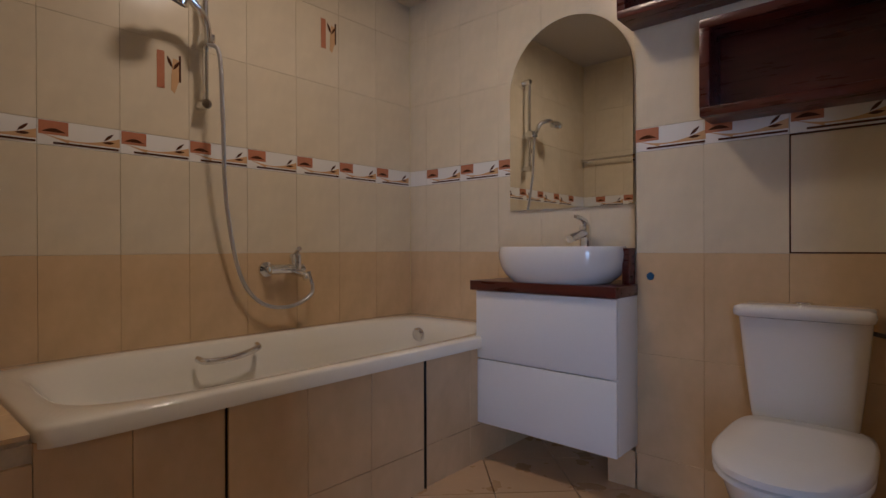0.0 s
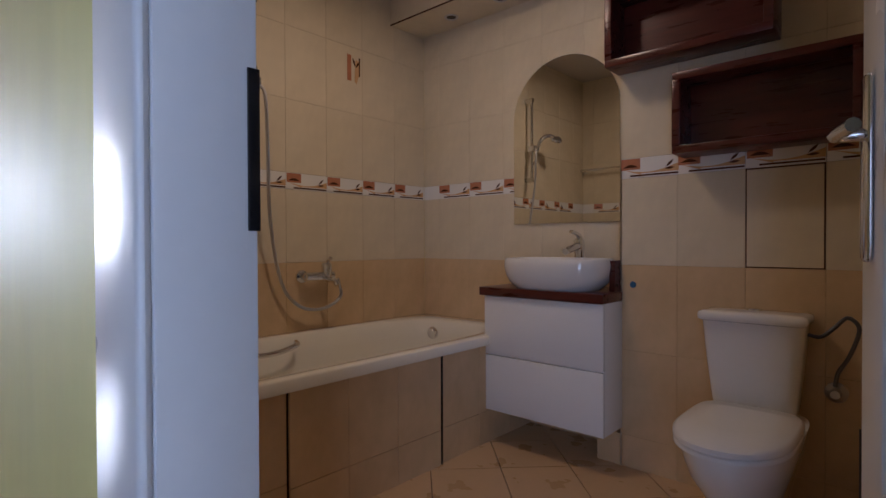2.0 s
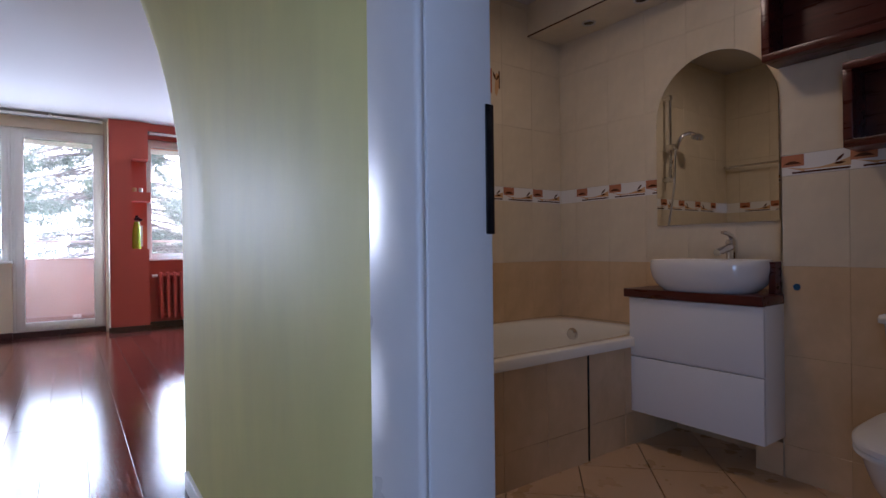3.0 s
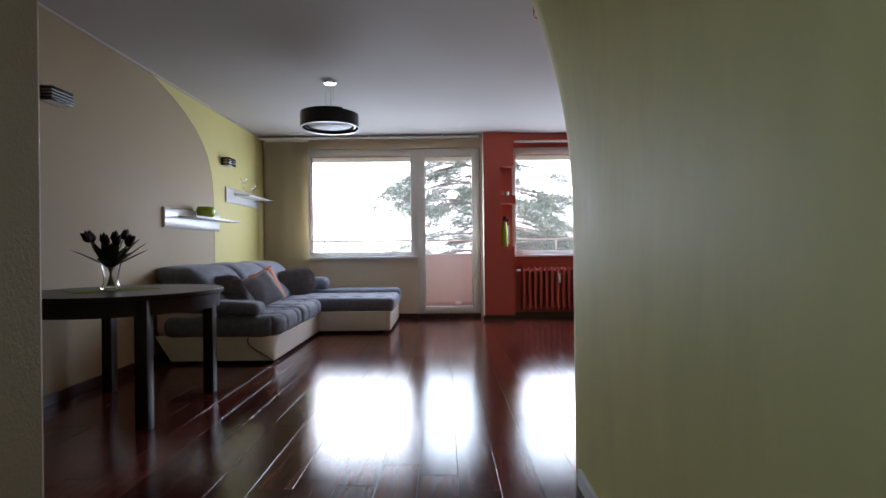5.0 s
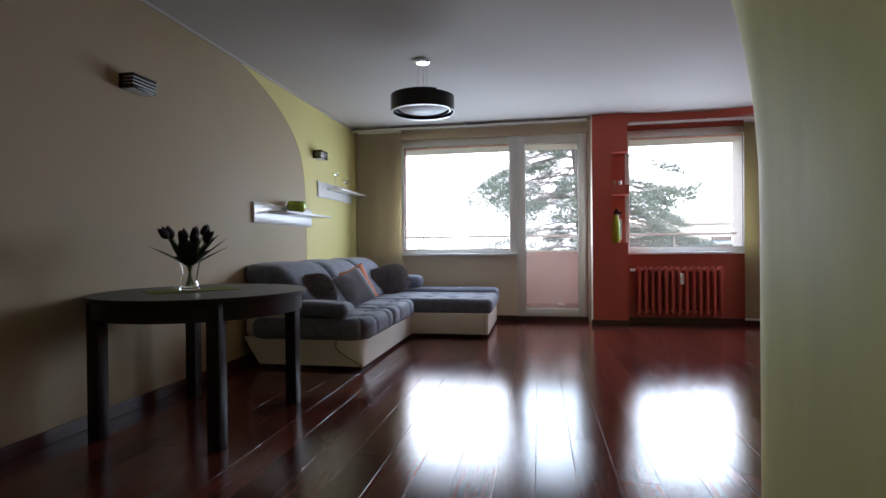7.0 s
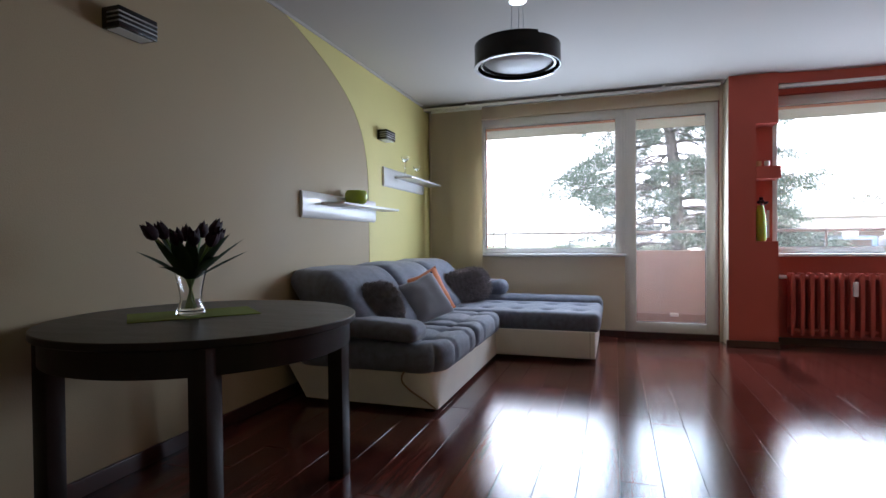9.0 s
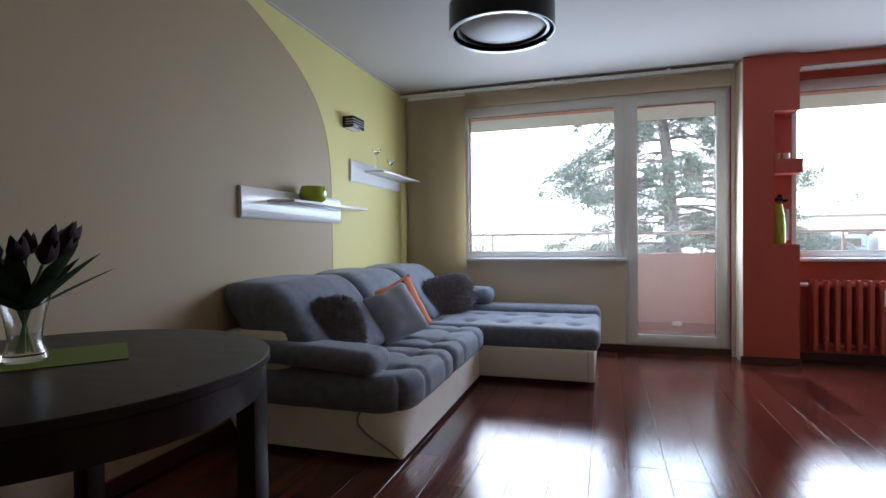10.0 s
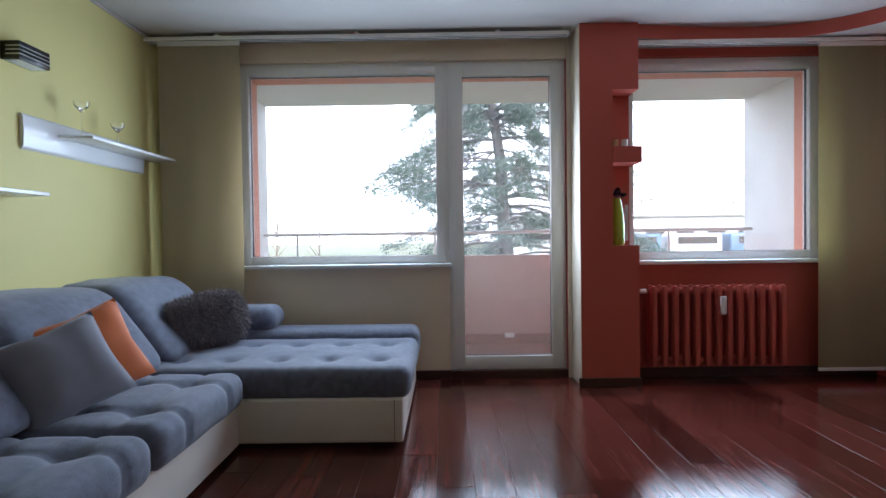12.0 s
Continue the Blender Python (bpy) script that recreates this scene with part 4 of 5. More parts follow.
def sofa_base():
    """The white base: its free corner runs from a point at the floor to a wide round under the seat."""
    b = bmesh.new()
    rows = []
    for z, c in ((0.03, 0.012), (0.05, 0.03), (0.08, 0.07), (0.12, 0.12), (0.16, 0.17), (0.20, 0.21), (0.245, 0.235), (0.25, 0.235)):
        ring = [(0.0, 1.05), (0.0, 0.6), (0.0, 0.3)]
        ring += [(0.0, 0.24 - 0.03 * k) for k in range(8)] + [(0.0, 0.0)] + [(0.03 * k, 0.0) for k in range(1, 9)]
        ring += [(0.4, 0.0), (1.0, 0.0), (1.62, 0.0), (1.62, 1.05)]
        inset = 0.012 if z == 0.25 else 0.0
        ring[0] = (0.0, 1.05 - 0.16 * (1 - z / 0.25))
        rows.append([b.verts.new((max(plan_round(x, y, 0, 0, c)[0], inset), max(plan_round(x, y, 0, 0, c)[1], inset), z)) for x, y in ring])
    n = len(rows[0])
    for a, c in zip(rows, rows[1:]):
        for k in range(n):
            b.faces.new((a[k], a[(k + 1) % n], c[(k + 1) % n], c[k]))
    b.faces.new(rows[0])
    b.faces.new(rows[-1][::-1])
    bmesh.ops.recalc_face_normals(b, faces=b.faces[:])
    return b


part("base", sofa_base(), M_LEATHER, sofa, "white leatherette base with a rounded bow corner", 50)
part("chaise_base", bm_box(1.622, 2.80, -0.855, 1.05, 0.03, 0.262, 0.014, 3), M_LEATHER, sofa, "white leatherette base")
part("piping", bm_tube(spline([(-0.003, 0.014, 0.032), (-0.005, 0.075, 0.075), (-0.006, 0.165, 0.125), (-0.006, 0.225, 0.175), (-0.005, 0.232, 0.215), (-0.003, 0.215, 0.25)], 6), 0.006), M_PIPING, sofa, "tan piping")
part("seam", bm_box(1.619, 1.6235, -0.812, -0.808, 0.04, 0.255), M_PIPING, sofa, "dark seam")
for x, y in ((0.15, 0.1), (0.15, 0.80), (1.6, 0.1), (2.7, -0.7), (1.9, -0.7), (2.7, 0.9)):
    part("foot", bm_box(x - 0.03, x + 0.03, y - 0.03, y + 0.03, 0, 0.032), M_RUBBER, sofa)


def crease(b, xs, ys, front, depth=0.013, wide=0.022):
    """Presses seams into a tufted cushion: along y from the front edge and along x through the buttons."""
    for v in b.verts:
        if v.co.z > 0.26:
            for x in xs:
                k = math.exp(-(((v.co.x - x) / wide) ** 2))
                v.co.z -= depth * k * (1.0 if v.co.z > 0.38 else 0.3)
                v.co.y += depth * 1.3 * k * max(0.0, 1 - abs(v.co.y - front) / 0.10)
            for y in ys:
                v.co.z -= depth * 0.8 * math.exp(-(((v.co.y - y) / wide) ** 2)) * (1.0 if v.co.z > 0.38 else 0.0)
    return b


def tufts(x0, x1, nx, y0, y1, ny):
    return [(x0 + (x1 - x0) * (i + 0.5) / nx, y0 + (y1 - y0) * (j + 0.5) / ny) for i in range(nx) for j in range(ny)]


b = bm_soft(-0.03, 0.79, -0.045, 0.98, 0.225, 0.418, 0.075, 0.021, tufts(0.08, 0.77, 2, 0.02, 0.80, 3), 0.040, 0.055, 0.016, 0.004)
crease(b, (0.2525, 0.5975), (0.15, 0.41), -0.045)
for v in b.verts:
    v.co.x, v.co.y = plan_round(v.co.x, v.co.y, -0.03, -0.045, 0.24)
part("seat_cushion", b, M_GREYFAB, sofa, "tufted blue-grey seat cushion", 75)
part("seat_cushion", crease(bm_soft(0.795, 1.64, -0.045, 0.98, 0.225, 0.418, 0.075, 0.021, tufts(0.82, 1.62, 2, 0.02, 0.80, 3), 0.040, 0.055, 0.016, 0.004), (1.02, 1.42), (0.15, 0.41), -0.045), M_GREYFAB, sofa, "tufted blue-grey seat cushion", 75)
part("chaise_cushion", bm_soft(1.63, 2.52, -0.895, 0.98, 0.245, 0.42, 0.065, 0.024, tufts(1.68, 2.48, 2, -0.84, 0.85, 6), 0.034, 0.05, 0.010, 0.004), M_GREYFAB, sofa, "tufted blue-grey chaise cushion", 75)
part("chaise_border", bm_soft(2.50, 2.82, -0.895, 0.90, 0.245, 0.465, 0.075, 0.03, puff=0.004, wobble=0.003), M_GREYFAB, sofa, "raised blue-grey border", 75)
for x0, x1 in ((0.06, 0.955), (0.96, 1.80), (1.805, 2.60)):
    b = bm_soft(x0, x1, 0.60, 1.05, 0.40, 0.845, 0.10, 0.035, wobble=0.006)
    xm = (x0 + x1) / 2
    for v in b.verts:
        back = (v.co.z - 0.40) / 0.45
        v.co.y += 0.34 * back - 0.20
        v.co.y = min(v.co.y, 1.072)
        v.co.z += 0.02 * math.cos((v.co.x - xm) / (x1 - x0) * math.pi) * back
        for bx in (xm - 0.16, xm + 0.16):
            if v.co.y < 0.88:
                d = math.hypot(v.co.x - bx, (v.co.z - 0.63) * 1.0)
                v.co.y += 0.035 * math.exp(-((d / 0.06) ** 2))
    part("back_cushion", b, M_GREYFAB, sofa, "rounded blue-grey back cushion", 75)
part("back_end", bm_soft(0.02, 0.16, 0.66, 1.06, 0.25, 0.61, 0.05, 0.04), M_LEATHER, sofa, "white leatherette end of the backrest", 75)
part("back_frame", bm_box(0.16, 2.80, 0.98, 1.065, 0.25, 0.60, 0.02), M_LEATHER, sofa, "white leatherette back frame")
arm = bm_soft(-0.04, 0.21, 0.13, 0.98, 0.415, 0.535, 0.058, 0.026, wobble=0.004)
for v in arm.verts:
    v.co.z += 0.05 * (v.co.y - 0.1) - 0.03 * max(0.0, 0.3 - v.co.y)
part("armrest", arm, M_GREYFAB, sofa, "blue-grey armrest bolster", 75)
roll = bm_soft(2.53, 2.84, 0.10, 0.64, 0.445, 0.625, 0.09, 0.03, wobble=0.004)
part("armrest", roll, M_GREYFAB, sofa, "blue-grey armrest bolster", 75)


def cushion(name, label, w, h, t, at, lean, turn, material, fur=0, seed=1, tip=0.0):
    c = thing(name, label, "cushion", at, 0)
    c.matrix_basis = Matrix.Translation(at) @ Euler((radians(lean), radians(tip), radians(turn))).to_matrix().to_4x4()
    b = bm_pillow(w, h, t, seed=seed, plump=0.75 if fur else 0.0)
    if fur:
        rng = random.Random(seed)
        b.normal_update()
        verts, faces = [], []
        fl = b.faces[:]
        for _ in range(fur):
            f = rng.choice(fl)
            p = f.calc_center_median() + Vector((rng.uniform(-1, 1), 0, rng.uniform(-1, 1))) * 0.012
            d = (f.normal * 0.8 + Vector((rng.uniform(-1, 1), rng.uniform(-1, 1), rng.uniform(-1.2, 0.6))) * 0.6).normalized()
            s = d.cross(Vector((rng.uniform(-1, 1), rng.uniform(-1, 1), rng.uniform(-1, 1)))).normalized() * 0.0026
            e = d * rng.uniform(0.022, 0.044)
            k = len(verts)
            verts += [p - s, p + s, p + e + Vector((0, 0, -0.004))]
            faces.append((k, k + 1, k + 2))
        me = bpy.data.meshes.new("shag")
        me.from_pydata(verts, [], faces)
        me.materials.append(material)
        fz = new("shag", me)
        fz.parent = c
        tagged(fz, "long shaggy pile", kind="stuff")
    part("cover", b, material, c, "", 75)
    return c


cushion("throw_cushion", "plain grey throw cushion leaning on the sofa back", 0.41, 0.38, 0.16, (-5.09, -2.27, 0.415), 28, -30, M_PILLOW, seed=3, tip=16)
cushion("throw_cushion", "orange throw cushion behind a grey one", 0.43, 0.405, 0.12, (-5.345, -2.335, 0.405), 22, -28, M_ORFAB, seed=5, tip=16)
cushion("fur_cushion", "dark grey shaggy cushion beside the armrest", 0.38, 0.37, 0.24, (-4.45, -2.43, 0.41), 24, -30, M_FUR, 14000, 7, tip=8)
cushion("fur_cushion", "dark grey shaggy cushion in the sofa corner", 0.54, 0.36, 0.26, (-6.31, -2.30, 0.42), 22, -42, M_FUR, 14000, 9, tip=6)

# ---- round table ----
TBX, TBY, TBR, TBZ = -2.81, -2.45, 0.575, 0.752
table = thing("round_table", "round dark wenge dining table on four square legs", "table", (TBX, TBY, 0))
part("tabletop", bm_lathe([(0.0, 0.0), (TBR - 0.004, 0.0), (TBR, 0.004), (TBR, 0.024), (TBR - 0.003, 0.027), (0.0, 0.027)], 72, (0, 0, TBZ - 0.027)), M_WENGE, table)
part("apron", bm_lathe([(TBR - 0.05, TBZ - 0.027), (TBR - 0.05, TBZ - 0.115), (TBR - 0.025, TBZ - 0.115), (TBR - 0.025, TBZ - 0.027)], 72), M_WENGE, table)
for x, y in ((0.405, 0.345), (0.375, -0.365), (-0.385, 0.36), (-0.40, -0.36)):
    part("leg", bm_box(x - 0.035, x + 0.035, y - 0.035, y + 0.035, 0, TBZ - 0.028, 0.004), M_WENGE, table)
runner = thing("table_runner", "narrow lime green felt runner on the table", "runner", (-2.83, -2.545, TBZ), -41)
part("cloth", bm_box(-0.235, 0.235, -0.14, 0.14, 0.0005, 0.0035, 0.001, 1), M_MAT, runner)
vase = thing("glass_vase", "clear glass vase half full of water", "vase", (-2.815, -2.545, TBZ + 0.0036))
part("glass", bm_lathe([(0.0, 0.0), (0.052, 0.0), (0.057, 0.006), (0.053, 0.02), (0.043, 0.045), (0.040, 0.065), (0.048, 0.12), (0.062, 0.18), (0.070, 0.212), (0.067, 0.212), (0.044, 0.12), (0.036, 0.065), (0.038, 0.045), (0.046, 0.022), (0.0, 0.016)], 32), M_GLASS, vase)


def leaf_mesh(b, base, tip, width, droop):
    n = 7
    base, tip = Vector(base), Vector(tip)
    d = tip - base
    side = d.cross(Vector((0, 0, 1)))
    side = side.normalized() if side.length > 1e-4 else Vector((1, 0, 0))
    rows = []
    for i in range(n + 1):
        t = i / n
        w = width * math.sin(math.pi * min(1, t * 0.9 + 0.1)) ** 0.8 * (1 - 0.3 * t)
        c = base + d * t + Vector((0, 0, -droop * t * t))
        lift = Vector((0, 0, 0.3 * w))
        rows.append([b.verts.new(c - side * w + lift), b.verts.new(c), b.verts.new(c + side * w + lift)])
    for a, c in zip(rows, rows[1:]):
        b.faces.new((a[0], a[1], c[1], c[0]))
        b.faces.new((a[1], a[2], c[2], c[1]))


bunch = thing("tulips", "bunch of dark purple tulips with drooping leaves", "flowers", (-2.815, -2.545, TBZ + 0.026))
rng = random.Random(4)
for k in range(9):
    a = radians((20, 50, 75, 340, 300, 200, 230, 170, 120)[k])
    r = rng.uniform(0.085, 0.135)
    hgt = rng.uniform(0.25, 0.30)
    pts = spline([(-0.02 * math.cos(a), -0.02 * math.sin(a), 0.0), (0.018 * math.cos(a), 0.018 * math.sin(a), 0.13), (r * math.cos(a), r * math.sin(a), hgt)], 5)
    st = part("stem", bm_tube(pts, 0.0045, 6), M_STEM, bunch)
    top, d = pts[-1], (pts[-1] - pts[-3]).normalized()
    b, rows = bmesh.new(), []
    e = d.orthogonal().normalized()
    for t, rad in ((0.0, 0.004), (0.12, 0.017), (0.35, 0.025), (0.6, 0.024), (0.85, 0.019), (1.0, 0.013)):
        row = []
        for q in range(12):
            o = Matrix.Rotation(math.pi / 6 * q, 3, d) @ e
            spike = (0.014 if q % 4 == 0 else -0.010 if q % 4 == 2 else 0.0) * max(0.0, t - 0.5) * 2
            row.append(b.verts.new(top + d * (0.066 * t + spike) + o * rad * (1 + 0.12 * math.cos(math.pi / 2 * q))))
        rows.append(row)
    for x, y in zip(rows, rows[1:]):
        for q in range(12):
            b.faces.new((x[q], x[(q + 1) % 12], y[(q + 1) % 12], y[q]))
    b.faces.new(rows[0][::-1])
    part("bloom", b, M_PETAL, bunch)
    for turn_, rise in ((rng.uniform(-0.5, 0.5), rng.uniform(0.20, 0.29)), (rng.uniform(0.4, 0.9), rng.uniform(0.27, 0.36))):
        b = bmesh.new()
        far = rng.uniform(0.11, 0.225)
        leaf_mesh(b, (0.02 * math.cos(a + turn_), 0.02 * math.sin(a + turn_), 0.12), (far * math.cos(a + turn_), far * math.sin(a + turn_), rise), rng.uniform(0.026, 0.038), rng.uniform(-0.01, 0.05))
        part("leaf", b, M_LEAF, bunch)

# ---- ceiling lamp ----
lamp = thing("pendant_lamp", "round black drum pendant lamp with a frosted glass", "lamp", (-4.49, -1.497, CE))
cn = part("canopy", bm_lathe([(0.0, -0.028), (0.055, -0.028), (0.066, -0.018), (0.068, 0.0)], 32), M_CHROME, lamp, "round chrome canopy")
for a in (0.3, 2.4, 4.5):
    part("wire", bm_tube([(0.04 * math.cos(a), 0.04 * math.sin(a), -0.025), (0.05 * math.cos(a), 0.05 * math.sin(a), -0.3350)], 0.0022, 6), M_STEEL, lamp)


def arc_band(r0, r1, z0, z1, a0, a1, n=56):
    b = bmesh.new()
    rows = []
    for k in range(n + 1):
        a = a0 + (a1 - a0) * k / n
        c, s = math.cos(a), math.sin(a)
        rows.append([b.verts.new((r * c, r * s, z)) for r, z in ((r0, z0), (r1, z0), (r1, z1), (r0, z1))])
    for x, y in zip(rows, rows[1:]):
        for k in range(4):
            b.faces.new((x[k], x[(k + 1) % 4], y[(k + 1) % 4], y[k]))
    b.faces.new(rows[0][::-1])
    b.faces.new(rows[-1])
    bmesh.ops.recalc_face_normals(b, faces=b.faces[:])
    return b


part("shade", arc_band(0.262, 0.268, -0.4450, -0.3200, 0.0, 5.2), M_BLACK, lamp, "black lacquered band")
part("shade", arc_band(0.272, 0.279, -0.4500, -0.3100, 2.3, 6.9), M_BLACK, lamp, "black lacquered band")
part("shade_rim", arc_band(0.258, 0.281, -0.4530, -0.4490, 2.3, 6.9), M_STEEL, lamp, "pale metal rim")
part("inner_ring", arc_band(0.225, 0.24, -0.4350, -0.3350, 0.0, 2 * math.pi), M_BLACK, lamp)
part("diffuser", bm_lathe([(0.0, -0.4450), (0.12, -0.4410), (0.20, -0.4270), (0.226, -0.4050), (0.226, -0.3450), (0.0, -0.3350)], 48), M_FROST, lamp, "frosted glass diffuser")

# ---- wall lamps and shelves ----
for x, z in ((-2.93, 2.02), (-5.71, 2.045)):
    sc = thing("wall_lamp", "black box-shaped wall lamp with pale metal stripes", "wall lamp", (x, LY, z), group="wall lamps")
    part("box", bm_box(-0.10, 0.10, 0, 0.10, -0.045, 0.045, 0.003), M_BLACK, sc)
    for dz in (-0.02, 0.0, 0.02):
        part("stripe", bm_box(-0.1005, 0.1005, 0.03, 0.1012, dz - 0.003, dz + 0.003), M_STEEL, sc)
    part("glass_bottom", bm_box(-0.085, 0.085, 0.015, 0.085, -0.047, -0.044), M_FROST, sc)


def wall_shelf(x0, x1, z0, z1, zb, lab):
    t = thing("shelf", lab, "shelf", (x0, LY, 0), 180, group="white wall shelves")
    n = x0 - x1
    b = bm_extrude([(0.0, z0), (-0.014, z0 + 0.004), (-0.022, z0 + 0.02), (-0.024, (z0 + z1) / 2), (-0.022, z1 - 0.02), (-0.014, z1 - 0.004), (0.0, z1)], "x", 0, n, 0.0)
    part("back_panel", b, M_WHITE, t, "", 60)
    part("board", bm_extrude([(0.24, -0.022), (n + 0.16, -0.022), (n + 0.13, -0.20), (0.27, -0.20)], "z", zb, zb + 0.018, 0.003), M_WHITE, t)
    return t


wall_shelf(-4.325, -5.52, 1.22, 1.414, 1.325, "white glossy wall shelf carrying a lime bowl")
wall_shelf(-5.715, -6.80, 1.575, 1.764, 1.675, "white glossy wall shelf carrying two glasses")
bowl = thing("bowl", "round lime green glass bowl on the shelf", "bowl", (-4.95, LY + 0.12, 1.3435))
part("vessel", bm_lathe([(0.0, 0.0), (0.055, 0.0), (0.082, 0.02), (0.094, 0.055), (0.090, 0.09), (0.078, 0.112), (0.074, 0.112), (0.082, 0.085), (0.084, 0.05), (0.06, 0.015), (0.0, 0.01)], 36), M_LIMEOBJ, bowl)
for x, hgt in ((-6.03, 0.20), (-6.36, 0.15)):
    gb = thing("goblet", "thin stemmed clear glass goblet on the shelf", "glass", (x, LY + 0.11, 1.6935), group="goblets")
    part("glass", bm_lathe([(0.0, 0.0), (0.03, 0.0), (0.03, 0.003), (0.005, 0.008), (0.004, hgt - 0.06), (0.02, hgt - 0.045), (0.038, hgt - 0.02), (0.040, hgt), (0.038, hgt), (0.034, hgt - 0.02), (0.0, hgt - 0.05)], 24), M_GLASS, gb)

# ---- curtains and rails ----
for name, y0, y1, z0, z1, m, lab, zr, r0, r1 in (
    ("panel_curtain", LY + 0.085, -2.33, 0.42, 2.53, M_CURTAIN, "flat beige panel curtain drawn to the corner", 2.55, LY + 0.01, 0.075),
    ("panel_curtain", 1.90, RY - 0.02, 0.08, 2.455, M_CURTAIN2, "flat olive panel curtain hanging beside the window", 2.472, 0.575, RY - 0.01),
):
    cr = thing("curtain_rail", "flat white multi-track curtain rail under the ceiling", "curtain rail", (-6.90, 0, zr), group="curtain rails")
    part("track", bm_box(-0.045, 0.045, r0, r1, 0.0, 0.022, 0.003), M_PVC, cr)
    for dx in (-0.03, 0.0, 0.03):
        part("groove", bm_box(dx - 0.004, dx + 0.004, r0 + 0.01, r1 - 0.01, -0.0015, 0.0008), M_RUBBER, cr)
    part("face_lip", bm_box(0.0445, 0.050, r0, r1, -0.006, 0.022, 0.002), M_PVC, cr)
    for k in range(3):
        part("ceiling_bracket", bm_box(-0.02, 0.02, r0 + (r1 - r0) * (k + 0.5) / 3 - 0.015, r0 + (r1 - r0) * (k + 0.5) / 3 + 0.015, 0.021, (CE if zr > 2.5 else 2.505) - zr), M_PVC, cr)
    cu = thing(name, lab, "curtain", (-6.90, (y0 + y1) / 2, z0), group="panel curtains")
    w = (y1 - y0) / 2
    b = bmesh.new()
    nn = 24
    for s in range(nn + 1):
        y = -w + 2 * w * s / nn
        x = 0.006 * math.sin(3 * y / w * 2) + 0.003 * math.sin(9 * y)
        b.verts.new((x, y, 0.0))
        b.verts.new((x * 0.4, y, z1 - z0))
    b.verts.ensure_lookup_table()
    for s in range(nn):
        b.faces.new((b.verts[2 * s], b.verts[2 * s + 2], b.verts[2 * s + 3], b.verts[2 * s + 1]))
    bmesh.ops.solidify(b, geom=b.faces[:], thickness=0.003)
    part("cloth", b, m, cu, "", 60)
    part("weight_bar", bm_box(-0.004, 0.010, -w, w, -0.012, 0.012, 0.002), M_PVC, cu)
    part("carrier", bm_box(-0.004, 0.008, -w, w, z1 - z0 - 0.01, zr - z0 + 0.001), M_PVC, cu)

# ---- radiator ----
radi = thing("radiator", "old cast-iron radiator painted orange-red", "radiator", (-6.95, 0.655, 0))
for k in range(13):
    y = 0.079 * (k + 0.5)
    b = bm_soft(-0.072, -0.010, y - 0.022, y + 0.022, 0.115, 0.715, 0.02, 0.03)
    b = merge(b, bm_soft(0.010, 0.072, y - 0.022, y + 0.022, 0.115, 0.715, 0.02, 0.03))
    bm_box(-0.03, 0.03, y - 0.016, y + 0.016, 0.13, 0.19, 0.008, bm=b)
    bm_box(-0.03, 0.03, y - 0.016, y + 0.016, 0.64, 0.70, 0.008, bm=b)
    part("section", b, M_ORANGE, radi, "", 50)
for z in (0.16, 0.67):
    part("manifold", bm_tube([(0, 0.01, z), (0, 13 * 0.079 - 0.01, z)], 0.024, 12), M_ORANGE, radi)
for y in (0.16, 0.87):
    for z in (0.16, 0.67):
        part("bracket", bm_box(-0.112, -0.02, y - 0.012, y + 0.012, z - 0.035, z - 0.020, 0.003), M_ORANGE, radi)
part("valve", bm_tube([(0.0, -0.06, 0.67), (0.0, 0.0, 0.67)], 0.018, 12), M_PVC, radi, "white valve cap")
part("heat_meter", bm_box(0.073, 0.098, 0.51, 0.55, 0.50, 0.635, 0.006), M_PVC, radi, "white heat cost meter")

# ---- pillar niches ----
bot = thing("bottle_vase", "tall lime green bottle vase in the niche", "vase", (-6.90, 0.425, 1.016))
part("vessel", bm_lathe([(0.0, 0.0), (0.044, 0.0), (0.052, 0.02), (0.054, 0.12), (0.046, 0.24), (0.030, 0.325), (0.027, 0.345), (0.022, 0.345), (0.02, 0.30), (0.0, 0.29)], 28), M_LIMEOBJ, bot)
dry = thing("dried_flowers", "dark dried flowers in the bottle vase", "flowers", (-6.90, 0.425, 1.32))
rng = random.Random(8)
for k in range(7):
    a = rng.uniform(0, 6.28)
    r = rng.uniform(0.01, 0.05)
    end = (r * math.cos(a), r * math.sin(a), rng.uniform(0.06, 0.13))
    part("stem", bm_tube([(0, 0, -0.015), end], 0.003, 5), M_BARK, dry)
    part("bloom", bm_soft(end[0] - 0.018, end[0] + 0.018, end[1] - 0.018, end[1] + 0.018, end[2] - 0.014, end[2] + 0.014, 0.012, 0.012, wobble=0.008), M_PETAL, dry)
tag_ = thing("bottle_tag", "white paper tag hanging on the bottle vase", "tag", (-6.845, 0.475, 1.05))
part("paper", bm_box(-0.002, 0.0, -0.012, 0.012, 0.0, 0.26, 0.0), M_PVC, tag_)
for y, r, m in ((0.40, 0.026, M_SAND), (0.47, 0.024, M_CERAMIC)):
    cup = thing("candle_cup", "small round candle cup in the niche", "candle", (-6.86, y, 1.726), group="candle cups")
    part("cup", bm_lathe([(0.0, 0.0), (r * 0.8, 0.0), (r, 0.02), (r, 0.055), (r * 0.9, 0.055), (r * 0.85, 0.02), (0.0, 0.015)], 20), m, cup)

